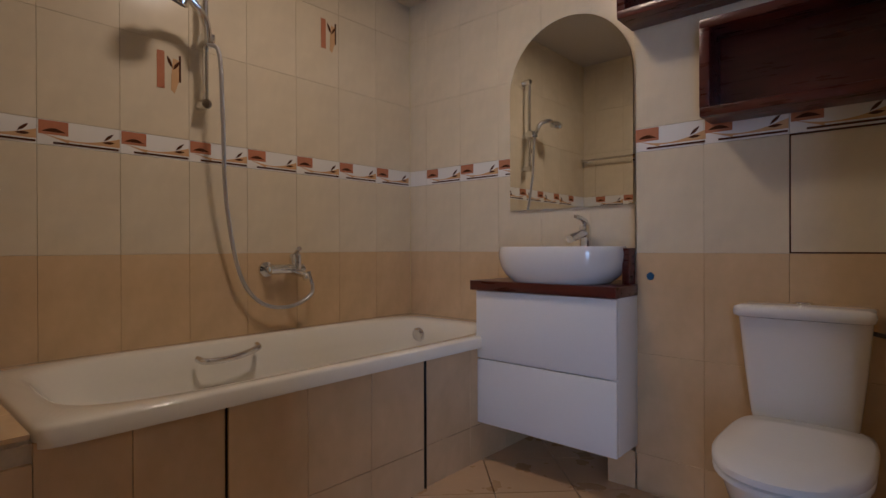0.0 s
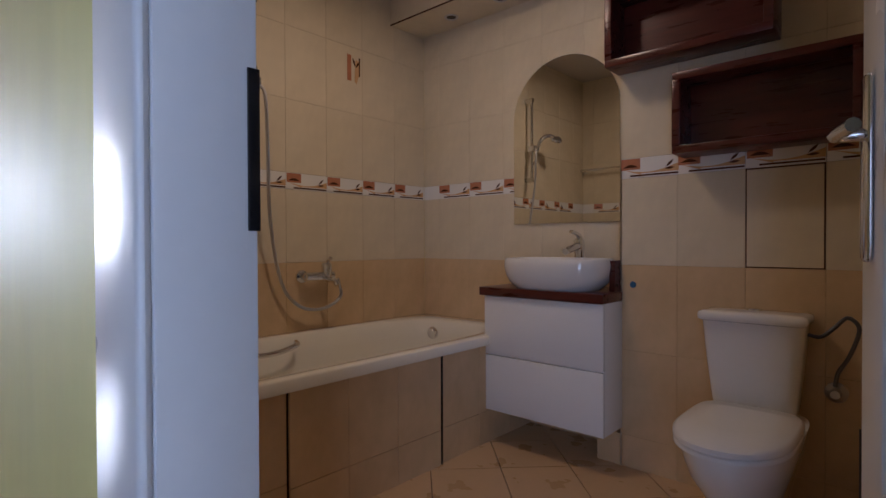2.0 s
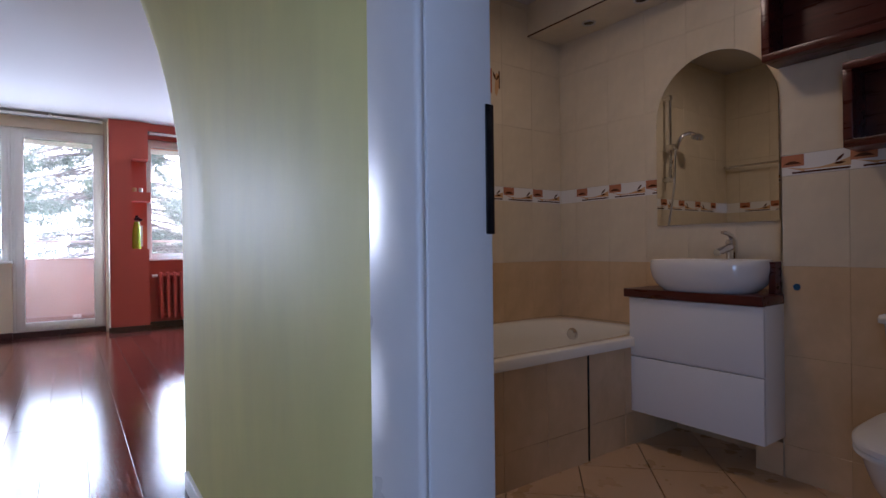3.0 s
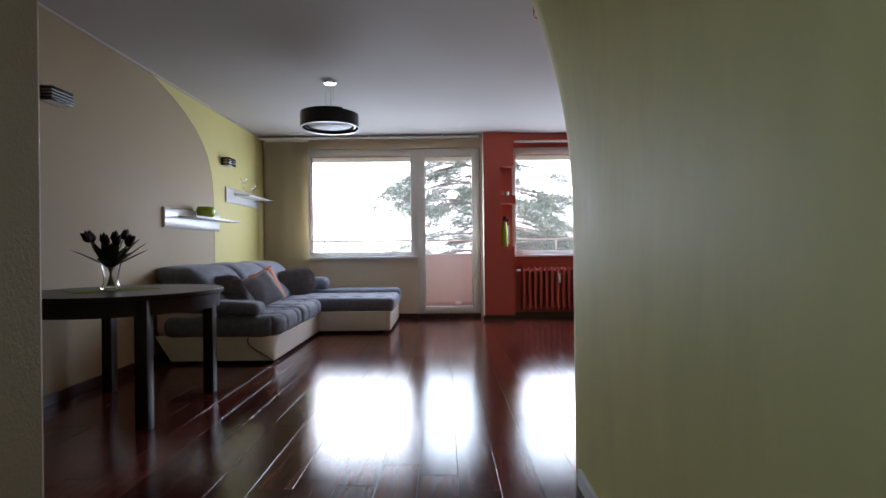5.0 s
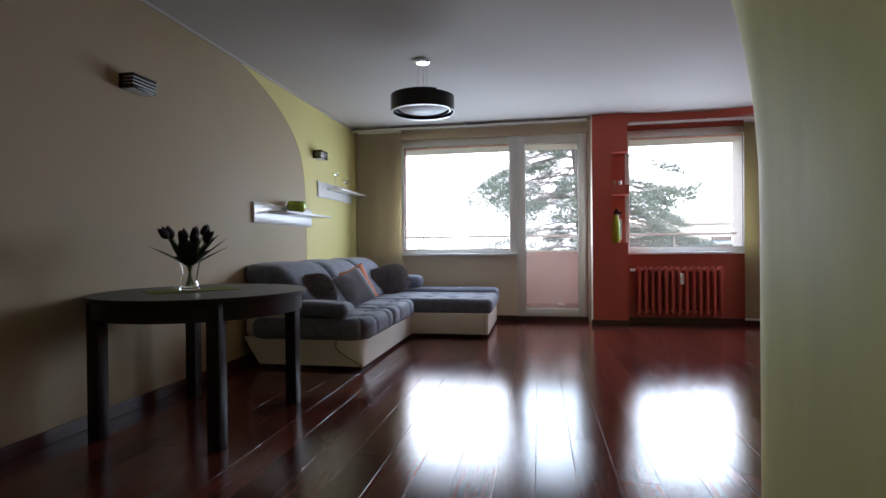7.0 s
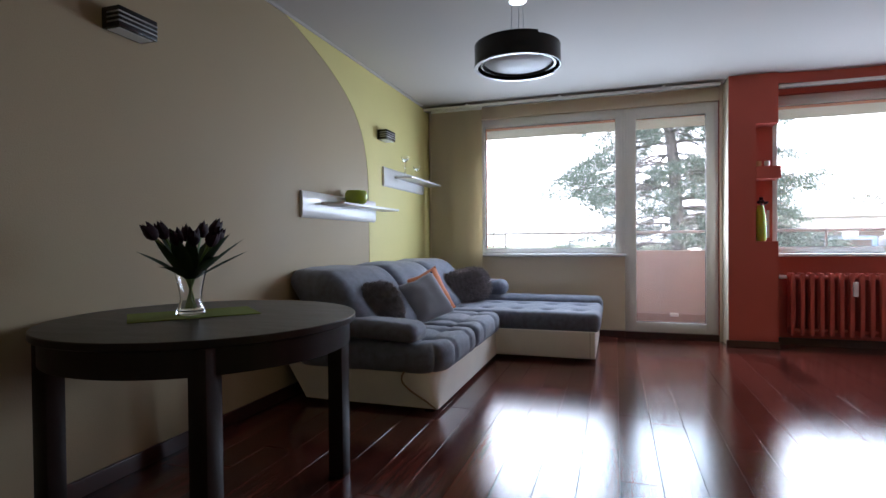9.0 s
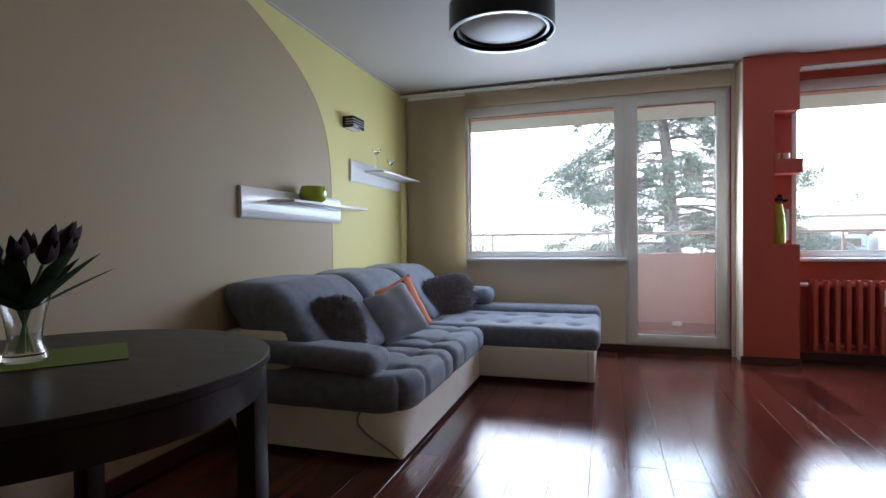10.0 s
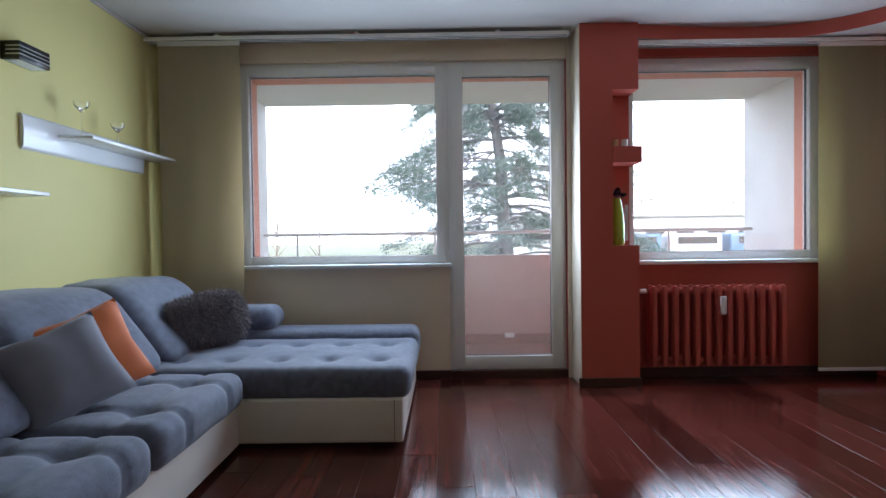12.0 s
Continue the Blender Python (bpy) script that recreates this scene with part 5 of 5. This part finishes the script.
# ---- white cabinets on the orange wall ----
low = thing("tv_cabinet", "low white glossy cabinet with a dark slot handle", "cabinet", (-6.235, 1.98, 0))
part("body", bm_box(0, 1.70, 0.02, RY - 1.98 - 0.001, 0.09, 0.40, 0.02, 3), M_WHITE, low)
for k in range(2):
    d = part("drawer_front", bm_box(0.005 + 0.85 * k, 0.845 + 0.85 * k, 0.0, 0.022, 0.095, 0.39, 0.012, 3), M_WHITE, low)
    part("slot_handle", bm_box(0.15 + 0.85 * k, 0.70 + 0.85 * k, -0.002, 0.004, 0.225, 0.265), M_BLACK, d, "dark recessed handle")
for x in (0.1, 1.6):
    part("foot", bm_box(x - 0.04, x + 0.04, 0.06, 0.40, 0, 0.092), M_BLACK, low)
wc_ = thing("wall_cabinet", "white glossy wall cabinet with a dark glass front", "cabinet", (-6.23, 2.10, 1.085))
part("body", bm_box(0, 0.60, 0.02, RY - 2.10 - 0.001, 0, 0.97, 0.02, 3), M_WHITE, wc_)
part("upper_panel", bm_box(0.0, 0.60, 0.0, 0.021, 0.72, 0.97, 0.012, 3), M_WHITE, wc_)
part("glass_front", bm_box(0.02, 0.58, 0.004, 0.021, 0.38, 0.717, 0.003), M_DARKGLASS, wc_, "dark glass front")
lowd = part("door", bm_box(0.0, 0.60, 0.0, 0.021, 0.0, 0.377, 0.012, 3), M_WHITE, wc_)
part("slot_handle", bm_box(0.10, 0.50, -0.002, 0.004, 0.19, 0.225), M_BLACK, lowd, "dark recessed handle")
sp = thing("recessed_spotlight", "small round steel spotlight in the dropped ceiling", "spotlight", (-6.65, 2.30, 2.505), group="ceiling spotlights")
part("ring", bm_lathe([(0.026, 0.0), (0.03, -0.005), (0.042, -0.005), (0.044, 0.0)], 24), M_STEEL, sp)
part("bulb", bm_lathe([(0.0, -0.001), (0.027, -0.001)], 24), M_FROST, sp)

# ---- outdoors ----
GZ = -6.0
structure("ground", bm_box(-900, -7.6, -700, 700, GZ - 0.3, GZ), M_GROUND, "flat lawn and ground reaching the horizon", "ground")


UP = -1.2
structure("ground_terrace", bm_box(-900, -44, -700, 700, GZ - 0.2, UP), M_GROUND, "raised level ground of the car park behind the lawn", "ground")

LEAN = 0.09


def fir(at, height, radius, seed, crown_from):
    """An old fir: a leaning trunk, whorls of arching limbs with bare inner ends and needle sprays hanging from the outer ones."""
    t = thing("fir_tree", "tall old fir with drooping half-bare branches", "tree", at)
    rng = random.Random(seed)
    part("trunk", bm_tube([(0.1 * math.sin(z), 0.06 * math.cos(1.3 * z) - LEAN * z, z) for z in np.linspace(0, height, 14)], 0.34, 10, taper=0.15), M_BARK, t)
    limbs = bmesh.new()
    verts, faces = [], []

    def spray(p, way, size):
        """A loose pad of fine needle tufts round a twig, hanging a little."""
        side = way.cross(Vector((0, 0, 1))).normalized()
        for _ in range(int(50 * size) + 9):
            s = rng.uniform(0, 1)
            c = p + way * size * s + side * size * rng.gauss(0, 0.26) + Vector((0, 0, -0.30 * size * s * s + rng.gauss(-0.10, 0.26 * size)))
            u = (way * rng.uniform(0.0, 1.0) + side * rng.uniform(-0.9, 0.9) + Vector((0, 0, rng.uniform(-0.8, 0.4)))).normalized() * rng.uniform(0.06, 0.13)
            w = u.cross(Vector((rng.uniform(-1, 1), rng.uniform(-1, 1), 1))).normalized() * rng.uniform(0.014, 0.030)
            k = len(verts)
            verts.extend([c - w, c + w, c + u])
            faces.append((k, k + 1, k + 2))

    z = crown_from
    while z < height - 0.5:
        up = (z - crown_from) / (height - crown_from)
        for _ in range(7):
            a = rng.uniform(0, 2 * math.pi)
            reach = radius * (1 - up) ** 0.75 * rng.uniform(0.45, 1.08) * (0.4 if math.cos(a) > 0.62 else 1.0) + 0.35
            d = Vector((math.cos(a), math.sin(a), 0))
            rise, sag, hook = rng.uniform(0.10, 0.50), rng.uniform(0.45, 0.80), rng.uniform(0.05, 0.25)
            bend = d.cross(Vector((0, 0, 1))) * rng.uniform(-0.25, 0.25)
            steps = [k / 8 for k in range(9)]
            pts = [Vector((0, -LEAN * z, z)) + (d * s + bend * s * s) * reach + Vector((0, 0, reach * (rise * s - sag * s * s + hook * s**4))) for s in steps]
            bm_tube(pts, 0.022 + 0.006 * reach, 5, bm=limbs, taper=0.2)
            bare = rng.uniform(0.40, 0.68)
            for s in np.linspace(0.2, 1.0, int(9 * reach) + 2):
                i = min(7, int(s * 8))
                p = pts[i].lerp(pts[i + 1], s * 8 - i)
                for turn_ in (-1, 1):
                    way = (d + d.cross(Vector((0, 0, 1))) * turn_ * rng.uniform(0.5, 1.1)).normalized()
                    size = 0.28 + 0.15 * reach * (1.15 - s) * rng.uniform(0.6, 1.2)
                    if s < bare:
                        if rng.random() < 0.45:
                            bm_tube([p, p + way * size * 0.6 + Vector((0, 0, -0.06)), p + way * size + Vector((0, 0, -0.28 * size))], 0.009, 3, bm=limbs, taper=0.4)
                    elif rng.random() < 0.88:
                        spray(p, way, size)
            spray(pts[-2], d, 0.4)
        z += rng.uniform(0.24, 0.38)
    part("limbs", limbs, M_BARK, t)
    me = bpy.data.meshes.new("crown")
    me.from_pydata(verts, [], faces)
    me.materials.append(M_NEEDLE)
    cr = new("crown", me)
    cr.parent = t
    tagged(cr, "sparse dark green needle sprays", kind="stuff")
    return t


fir((-20.0, 1.75, GZ), 17.5, 5.6, 11, 2.6)


def bare_tree(at, height, seed, material):
    t = thing("bare_tree", "bare leafless tree in the distance", "tree", at, group="far trees")
    rng = random.Random(seed)
    b = bm_tube([(0, 0, 0), (0.1, 0, height * 0.4), (0.0, 0.2, height)], 0.16, 6, taper=0.2)
    for k in range(34):
        z = height * rng.uniform(0.3, 0.95)
        a = rng.uniform(0, 6.28)
        ln = rng.uniform(0.5, 1.7)
        s = Vector((0.05, 0.05, z))
        e = s + Vector((math.cos(a) * ln * 0.7, math.sin(a) * ln * 0.7, ln * 0.8))
        bm_tube([s, s.lerp(e, 0.5) + Vector((0, 0, 0.05)), e], 0.03, 4, bm=b, taper=0.3)
    part("trunk", b, material, t)


bare_tree((-30.0, -9.6, GZ), 8.6, 3, M_TWIG)
bare_tree((-34.0, -8.4, GZ), 8.0, 4, M_TWIG)


def leafy(at, r, hgt, seed):
    t = thing("far_tree", "pale hazy tree in the distance", "tree", at, group="far trees")
    rng = random.Random(seed)
    part("trunk", bm_tube([(0, 0, 0), (0, 0, hgt * 0.6)], 0.2, 6, taper=0.5), M_BARK, t)
    verts, faces = [], []
    hubs = [(Vector((rng.uniform(-1, 1) * r * 0.6, rng.uniform(-1, 1) * r * 0.7, hgt * rng.uniform(0.45, 0.95))), r * rng.uniform(0.25, 0.5)) for _ in range(14)]
    for _ in range(2600):
        h_, rad = rng.choice(hubs)
        d = Vector((rng.gauss(0, 1), rng.gauss(0, 1), rng.gauss(0, 0.8))).normalized() * rad * rng.uniform(0.6, 1.05)
        c = h_ + d
        u = Vector((rng.uniform(-1, 1), rng.uniform(-1, 1), rng.uniform(-1, 1))) * 0.20
        w = u.cross(Vector((0.3, 0.2, 1))).normalized() * 0.13
        k = len(verts)
        verts += [c - w, c + w, c + u]
        faces.append((k, k + 1, k + 2))
    me = bpy.data.meshes.new("crown")
    me.from_pydata(verts, [], faces)
    me.materials.append(M_FARLEAF)
    ob = new("crown", me)
    ob.parent = t
    tagged(ob, kind="stuff")


for x, y, r, hgt, s in ((-75, 38, 7, 10, 1), (-80, 26, 6, 9.5, 2), (-85, 48, 7, 11, 5), (-90, 12, 7, 8.5, 6)):
    leafy((x, y, UP), r, hgt, s)
far = thing("low_building", "long low white building behind the car park", "building", (-66, 22, UP))
part("wall", bm_box(-6, 6, -16, 16, 0, 4.3), M_CONC, far)
part("roof", bm_box(-6.5, 6.5, -16.5, 16.5, 4.3, 4.6), M_STEEL, far)
for k in range(9):
    part("window", bm_box(6.0, 6.05, -14.5 + 3.3 * k, -12.5 + 3.3 * k, 1.6, 2.9), M_DARKGLASS, far)
for k, m in enumerate((M_CAR_B, M_CAR_W, M_CAR_B)):
    car = thing("parked_van", "parked van in the car park beyond the lawn", "van", (-51, 16.0 + 5.4 * k, UP), group="parked vans")
    part("body", bm_box(-0.95, 0.95, -2.4, 2.4, 0.4, 2.4, 0.25, 3), m, car)
    part("windows", bm_box(0.952, 0.958, -1.6, 1.9, 1.45, 2.1), M_DARKGLASS, car)
    for y in (-1.5, 1.5):
        part("wheel", bm_tube([(0.7, y, 0.36), (0.97, y, 0.36)], 0.36, 16), M_RUBBER, car)

# ---- overcast sky beyond the trees ----
b = bmesh.new()
arc = [(-260 * math.cos(a), -260 * math.sin(a)) for a in [radians(-75 + 5 * k) for k in range(31)]]
low = [b.verts.new((x, y, GZ)) for x, y in arc]
top = [b.verts.new((x, y, 200)) for x, y in arc]
for k in range(30):
    b.faces.new((low[k], low[k + 1], top[k + 1], top[k]))
structure("backdrop", b, M_OVERCAST, "bright white overcast sky beyond the trees", "sky")

# ---- floor planks ----
PW, near, rest = 0.172, [], []
rng = random.Random(2)
meshes = {}
for r in range(int((RY - LY) / PW) + 2):
    y0 = LY + 0.06 - PW + r * PW
    y1 = y0 + PW - 0.002
    x = -7.06 - rng.uniform(0, 0.9)
    while x < 2.25:
        ln = rng.choice((0.9, 1.2, 1.2))
        a, c = max(x, WX), min(x + ln - 0.003, 2.25)
        ylo, yhi = max(y0, LY), min(y1, RY)
        if yhi > CN and c > -1.66:
            c = min(c, -1.66)
            if ylo < CN and x + ln > -1.66:
                c = min(x + ln - 0.003, 2.25)
                yhi = CN if c > -1.0 else yhi
        if ylo < CS - 0.1 and c > -0.2:
            c = -0.2
        if c - a > 0.03 and yhi - ylo > 0.01:
            (near if -6.8 < a < -0.2 and len(near) < 290 else rest).append((a, c, ylo, yhi))
        x += ln


def plank(bm, a, c, y0, y1):
    e = 0.0009
    tilt = [rng.uniform(-0.0004, 0.0004) for _ in range(4)]
    lo = [bm.verts.new(p) for p in ((a, y0, -0.008), (c, y0, -0.008), (c, y1, -0.008), (a, y1, -0.008))]
    hi = [bm.verts.new(p) for p in ((a, y0, -e), (c, y0, -e), (c, y1, -e), (a, y1, -e))]
    tp = [bm.verts.new(p) for p in ((a + e, y0 + e, tilt[0]), (c - e, y0 + e, tilt[1]), (c - e, y1 - e, tilt[2]), (a + e, y1 - e, tilt[3]))]
    for s, t in ((lo, hi), (hi, tp)):
        for k in range(4):
            bm.faces.new((s[k], s[(k + 1) % 4], t[(k + 1) % 4], t[k]))
    bm.faces.new(tp)


for a, c, y0, y1 in near:
    key = (round(c - a, 3), round(y1 - y0, 3), rng.randrange(8))
    if key not in meshes:
        b = bmesh.new()
        plank(b, 0, c - a, 0, y1 - y0)
        meshes[key] = mesh_of(b, M_PLANK, "plank")
    piece("plank", meshes[key], floor, Matrix.Translation((a, y0, 0)))
b = bmesh.new()
for q in rest:
    plank(b, *q)
ob = put("planks", b, M_PLANK)
ob.parent = floor
tagged(ob, kind="stuff")

# ---- wall tiles of the bathroom ----
ROWS_Z = [(0.0, 0.145, M_TILE_B), (0.145, 0.517, M_TILE_B), (0.517, 0.889, M_TILE_B), (0.889, 1.262, M_TILE_W), (1.348, 1.72, M_TILE_W), (1.72, 2.092, M_TILE_W), (2.092, 2.464, M_TILE_W), (2.464, 2.5, M_TILE_W)]
TW, G = 0.248, 0.0009
tile_mesh = {}


def tile(w, h, m, d=0.006):
    key = (round(w, 3), round(h, 3), m.name)
    if key not in tile_mesh:
        e = 0.0008
        b = bmesh.new()
        lo = [b.verts.new(p) for p in ((0, 0, 0), (w, 0, 0), (w, 0, h), (0, 0, h))]
        hi = [b.verts.new(p) for p in ((0, d - e, 0), (w, d - e, 0), (w, d - e, h), (0, d - e, h))]
        tp = [b.verts.new(p) for p in ((e, d, e), (w - e, d, e), (w - e, d, h - e), (e, d, h - e))]
        for s, t in ((lo, hi), (hi, tp)):
            for k in range(4):
                b.faces.new((s[k], s[(k + 1) % 4], t[(k + 1) % 4], t[k]))
        b.faces.new(tp)
        bmesh.ops.recalc_face_normals(b, faces=b.faces[:])
        tile_mesh[key] = mesh_of(b, m, "tile")
    return tile_mesh[key]


def decor(outline, m, d0, d1):
    return mesh_of(bm_extrude(outline, "y", d0, d1), m, "decor")


BH = 1.348 - 1.262 - G
D_SQ = decor([(0.004, 0.036), (0.088, 0.036), (0.088, BH - 0.002), (0.004, BH - 0.002)], M_TERRA, 0.006, 0.0072)
D_WAVE = decor([(0.09, 0.012), *[(0.006 + 0.24 * k / 16, 0.040 - 0.020 * math.sin(math.pi * k / 16) + 0.010 * (k / 16) ** 2) for k in range(17)], (0.246, 0.018), (0.09, 0.018)], M_SAND, 0.006, 0.0068)
D_LINE = decor([(0.045, 0.006), (0.244, 0.006), (0.244, 0.013), (0.045, 0.013)], M_BROWN, 0.006, 0.0078)
D_MOUND = decor([(0.012, 0.045), *[(0.012 + 0.068 * k / 10, 0.045 + 0.013 * math.sin(math.pi * k / 10)) for k in range(11)]], M_BROWN, 0.0072, 0.0082)


def leaf_outline(x, z, ln, an, w):
    out = []
    for k in range(7):
        t = k / 6
        out.append((t * ln, w * math.sin(math.pi * t)))
    for k in range(5, 0, -1):
        t = k / 6
        out.append((t * ln, -w * math.sin(math.pi * t)))
    return [(x + p * math.cos(an) - q * math.sin(an), z + p * math.sin(an) + q * math.cos(an)) for p, q in out]


D_LEAF = [decor(leaf_outline(0.195, 0.036, 0.042, 0.75, 0.005), M_BROWN, 0.006, 0.008), decor(leaf_outline(0.19, 0.030, 0.04, 0.05, 0.005), M_BROWN, 0.006, 0.008)]
D_MOTIF = [decor([(0.0, 0.0), (0.028, 0.0), (0.028, 0.145), (0.0, 0.145)], M_TERRA, 0.006, 0.0075), decor([(0.052, 0.0), (0.066, -0.012), (0.086, 0.05), (0.086, 0.12), (0.06, 0.125), (0.054, 0.06)], M_SAND, 0.006, 0.0072),
           decor([(0.082, 0.035), (0.090, 0.035), (0.090, 0.14), (0.082, 0.14)], M_BROWN, 0.006, 0.008), decor(leaf_outline(0.058, 0.085, 0.05, 2.0, 0.006), M_BROWN, 0.006, 0.008), decor(leaf_outline(0.060, 0.08, 0.045, 1.0, 0.006), M_BROWN, 0.006, 0.008)]


def tiled(parent, m, length, start, skip=lambda u0, u1, z0, z1: False, motifs=(), z_from=0.0):
    """Covers a wall: m takes local x along the wall, local y off it, z up. start: where the first full tile begins."""
    cuts = [start + TW * k for k in range(-30, 40)]
    cuts = [0.0] + [c for c in cuts if 0.02 < c < length - 0.02] + [length]
    for u0, u1 in zip(cuts, cuts[1:]):
        for z0, z1, mt in ROWS_Z:
            if z1 <= z_from or skip(u0, u1, z0, z1):
                continue
            zz = max(z0, z_from)
            piece("tile", tile(u1 - u0 - G, z1 - zz - G, mt), parent, m @ Matrix.Translation((u0, 0, zz)))
        if not skip(u0, u1, 1.262, 1.348):
            bt = piece("band_tile", tile(u1 - u0 - G, BH, M_CERAMIC), parent, m @ Matrix.Translation((u0, 0, 1.262)))
            if u1 - u0 > 0.2:
                for nm, me in (("square", D_SQ), ("wave", D_WAVE), ("stripe", D_LINE), ("mound", D_MOUND), ("leaf", D_LEAF[0]), ("leaf", D_LEAF[1])):
                    piece(nm, me, bt)
            elif u0 > 0.01:
                piece("square", D_SQ, bt) if u1 - u0 > 0.1 else None
    for u, z in motifs:
        for me in D_MOTIF:
            piece("motif", me, parent, m @ Matrix.Translation((u, 0, z)))


def on_wall(x, y, ax):
    """A wall's frame at (x, y): local x along the direction ax, local y to its left."""
    ax = Vector((*ax, 0))
    off = Vector((0, 0, 1)).cross(ax)
    return Matrix(((ax.x, off.x, 0, x), (ax.y, off.y, 0, y), (0, 0, 1, 0), (0, 0, 0, 1)))


def mirrored(x, y, ax):
    """The same with local y to the right of ax."""
    ax = Vector((*ax, 0))
    off = -Vector((0, 0, 1)).cross(ax)
    return Matrix(((ax.x, off.x, 0, x), (ax.y, off.y, 0, y), (0, 0, 1, 0), (0, 0, 0, 1)))


tiled(wall_bath_left, mirrored(BX0 - 0.006, BY0, (0, 1)), BY1 - BY0, (1.381 - BY0) % TW, skip=lambda u0, u1, z0, z1: z1 < 0.5, motifs=((1.012 - BY0, 1.535), (1.77 - BY0, 1.90)), z_from=0.50)
tiled(wall_bath_back, mirrored(BX0, BY1 + 0.006, (1, 0)), BOX_X - BX0, (-1.52 - BX0) % TW)
tiled(wall_bath_box, mirrored(BOX_X, BOX_Y + 0.006, (1, 0)), BX1 - BOX_X, 0.240, skip=lambda u0, u1, z0, z1: 0.48 < u0 < 0.55 and 0.88 < z0 < 0.9)
tiled(wall_bath_front, on_wall(BX0, BY0 - 0.006, (1, 0)), DOOR0 - 0.035 - BX0, 0.11, motifs=((1.25, 1.55),))
tiled(wall_bath_right, on_wall(BX1 + 0.006, BY0, (0, 1)), BOX_Y - BY0, 0.12)
u0 = 0.240 + TW
hatch = thing("access_panel", "tiled access panel with a dark gap around it", "access panel", (BOX_X + u0, BOX_Y, 0.889))
part("tile", bm_box(0.004, TW - 0.006, -0.002, 0.004, 0.004, 0.366, 0.001, 1), M_TILE_W, hatch)
b = bm_box(0.0, 0.0045, -0.001, 0.0055, 0.0, 0.372)
bm_box(TW - 0.0065, TW - 0.002, -0.001, 0.0055, 0.0, 0.372, bm=b)
bm_box(0.004, TW - 0.006, -0.001, 0.0055, 0.0, 0.004, bm=b)
bm_box(0.004, TW - 0.006, -0.001, 0.0055, 0.367, 0.372, bm=b)
part("gap_frame", b, M_BROWN, hatch, "dark gap")
side = structure("wall_bath_box_side", bm_box(BOX_X, BOX_X + 0.006, BOX_Y, BY1, 0, 2.5), M_TILE_W, "narrow tiled side of the pipe casing", "wall")

# ---- bathroom floor tiles, laid diagonally ----
bath_floor = bpy.data.objects["bath_floor"]


def clip(poly, axis, lim, keep_less):
    out = []
    for p, q in zip(poly, poly[1:] + poly[:1]):
        ip, iq = (p[axis] <= lim) == keep_less, (q[axis] <= lim) == keep_less
        if ip:
            out.append(p)
        if ip != iq:
            s = (lim - p[axis]) / (q[axis] - p[axis])
            out.append(tuple(a + (c - a) * s for a, c in zip(p, q)))
    return out


FT, c45 = 0.305, math.sqrt(0.5)
for i in range(-16, 16):
    for j in range(-16, 16):
        sq = []
        for du, dv in ((0, 0), (1, 0), (1, 1), (0, 1)):
            u, v = (i + du) * FT + (-0.0025 if du else 0.0025), (j + dv) * FT + (-0.0025 if dv else 0.0025)
            sq.append((-0.407 + c45 * (u - v), 2.012 + c45 * (u + v)))
        for axis, lim, less in ((0, TX1 - 0.04, False), (0, BX1, True), (1, CN + 0.07, False), (1, BY1, True)):
            sq = clip(sq, axis, lim, less) if len(sq) > 2 else sq
        if len(sq) > 2:
            area = abs(sum(p[0] * q[1] - p[1] * q[0] for p, q in zip(sq, sq[1:] + sq[:1]))) / 2
            if area > 0.0015:
                ob = put("tile", bm_extrude(sq, "z", -0.004, 0.005), M_TILE_F)
                ob.parent = bath_floor
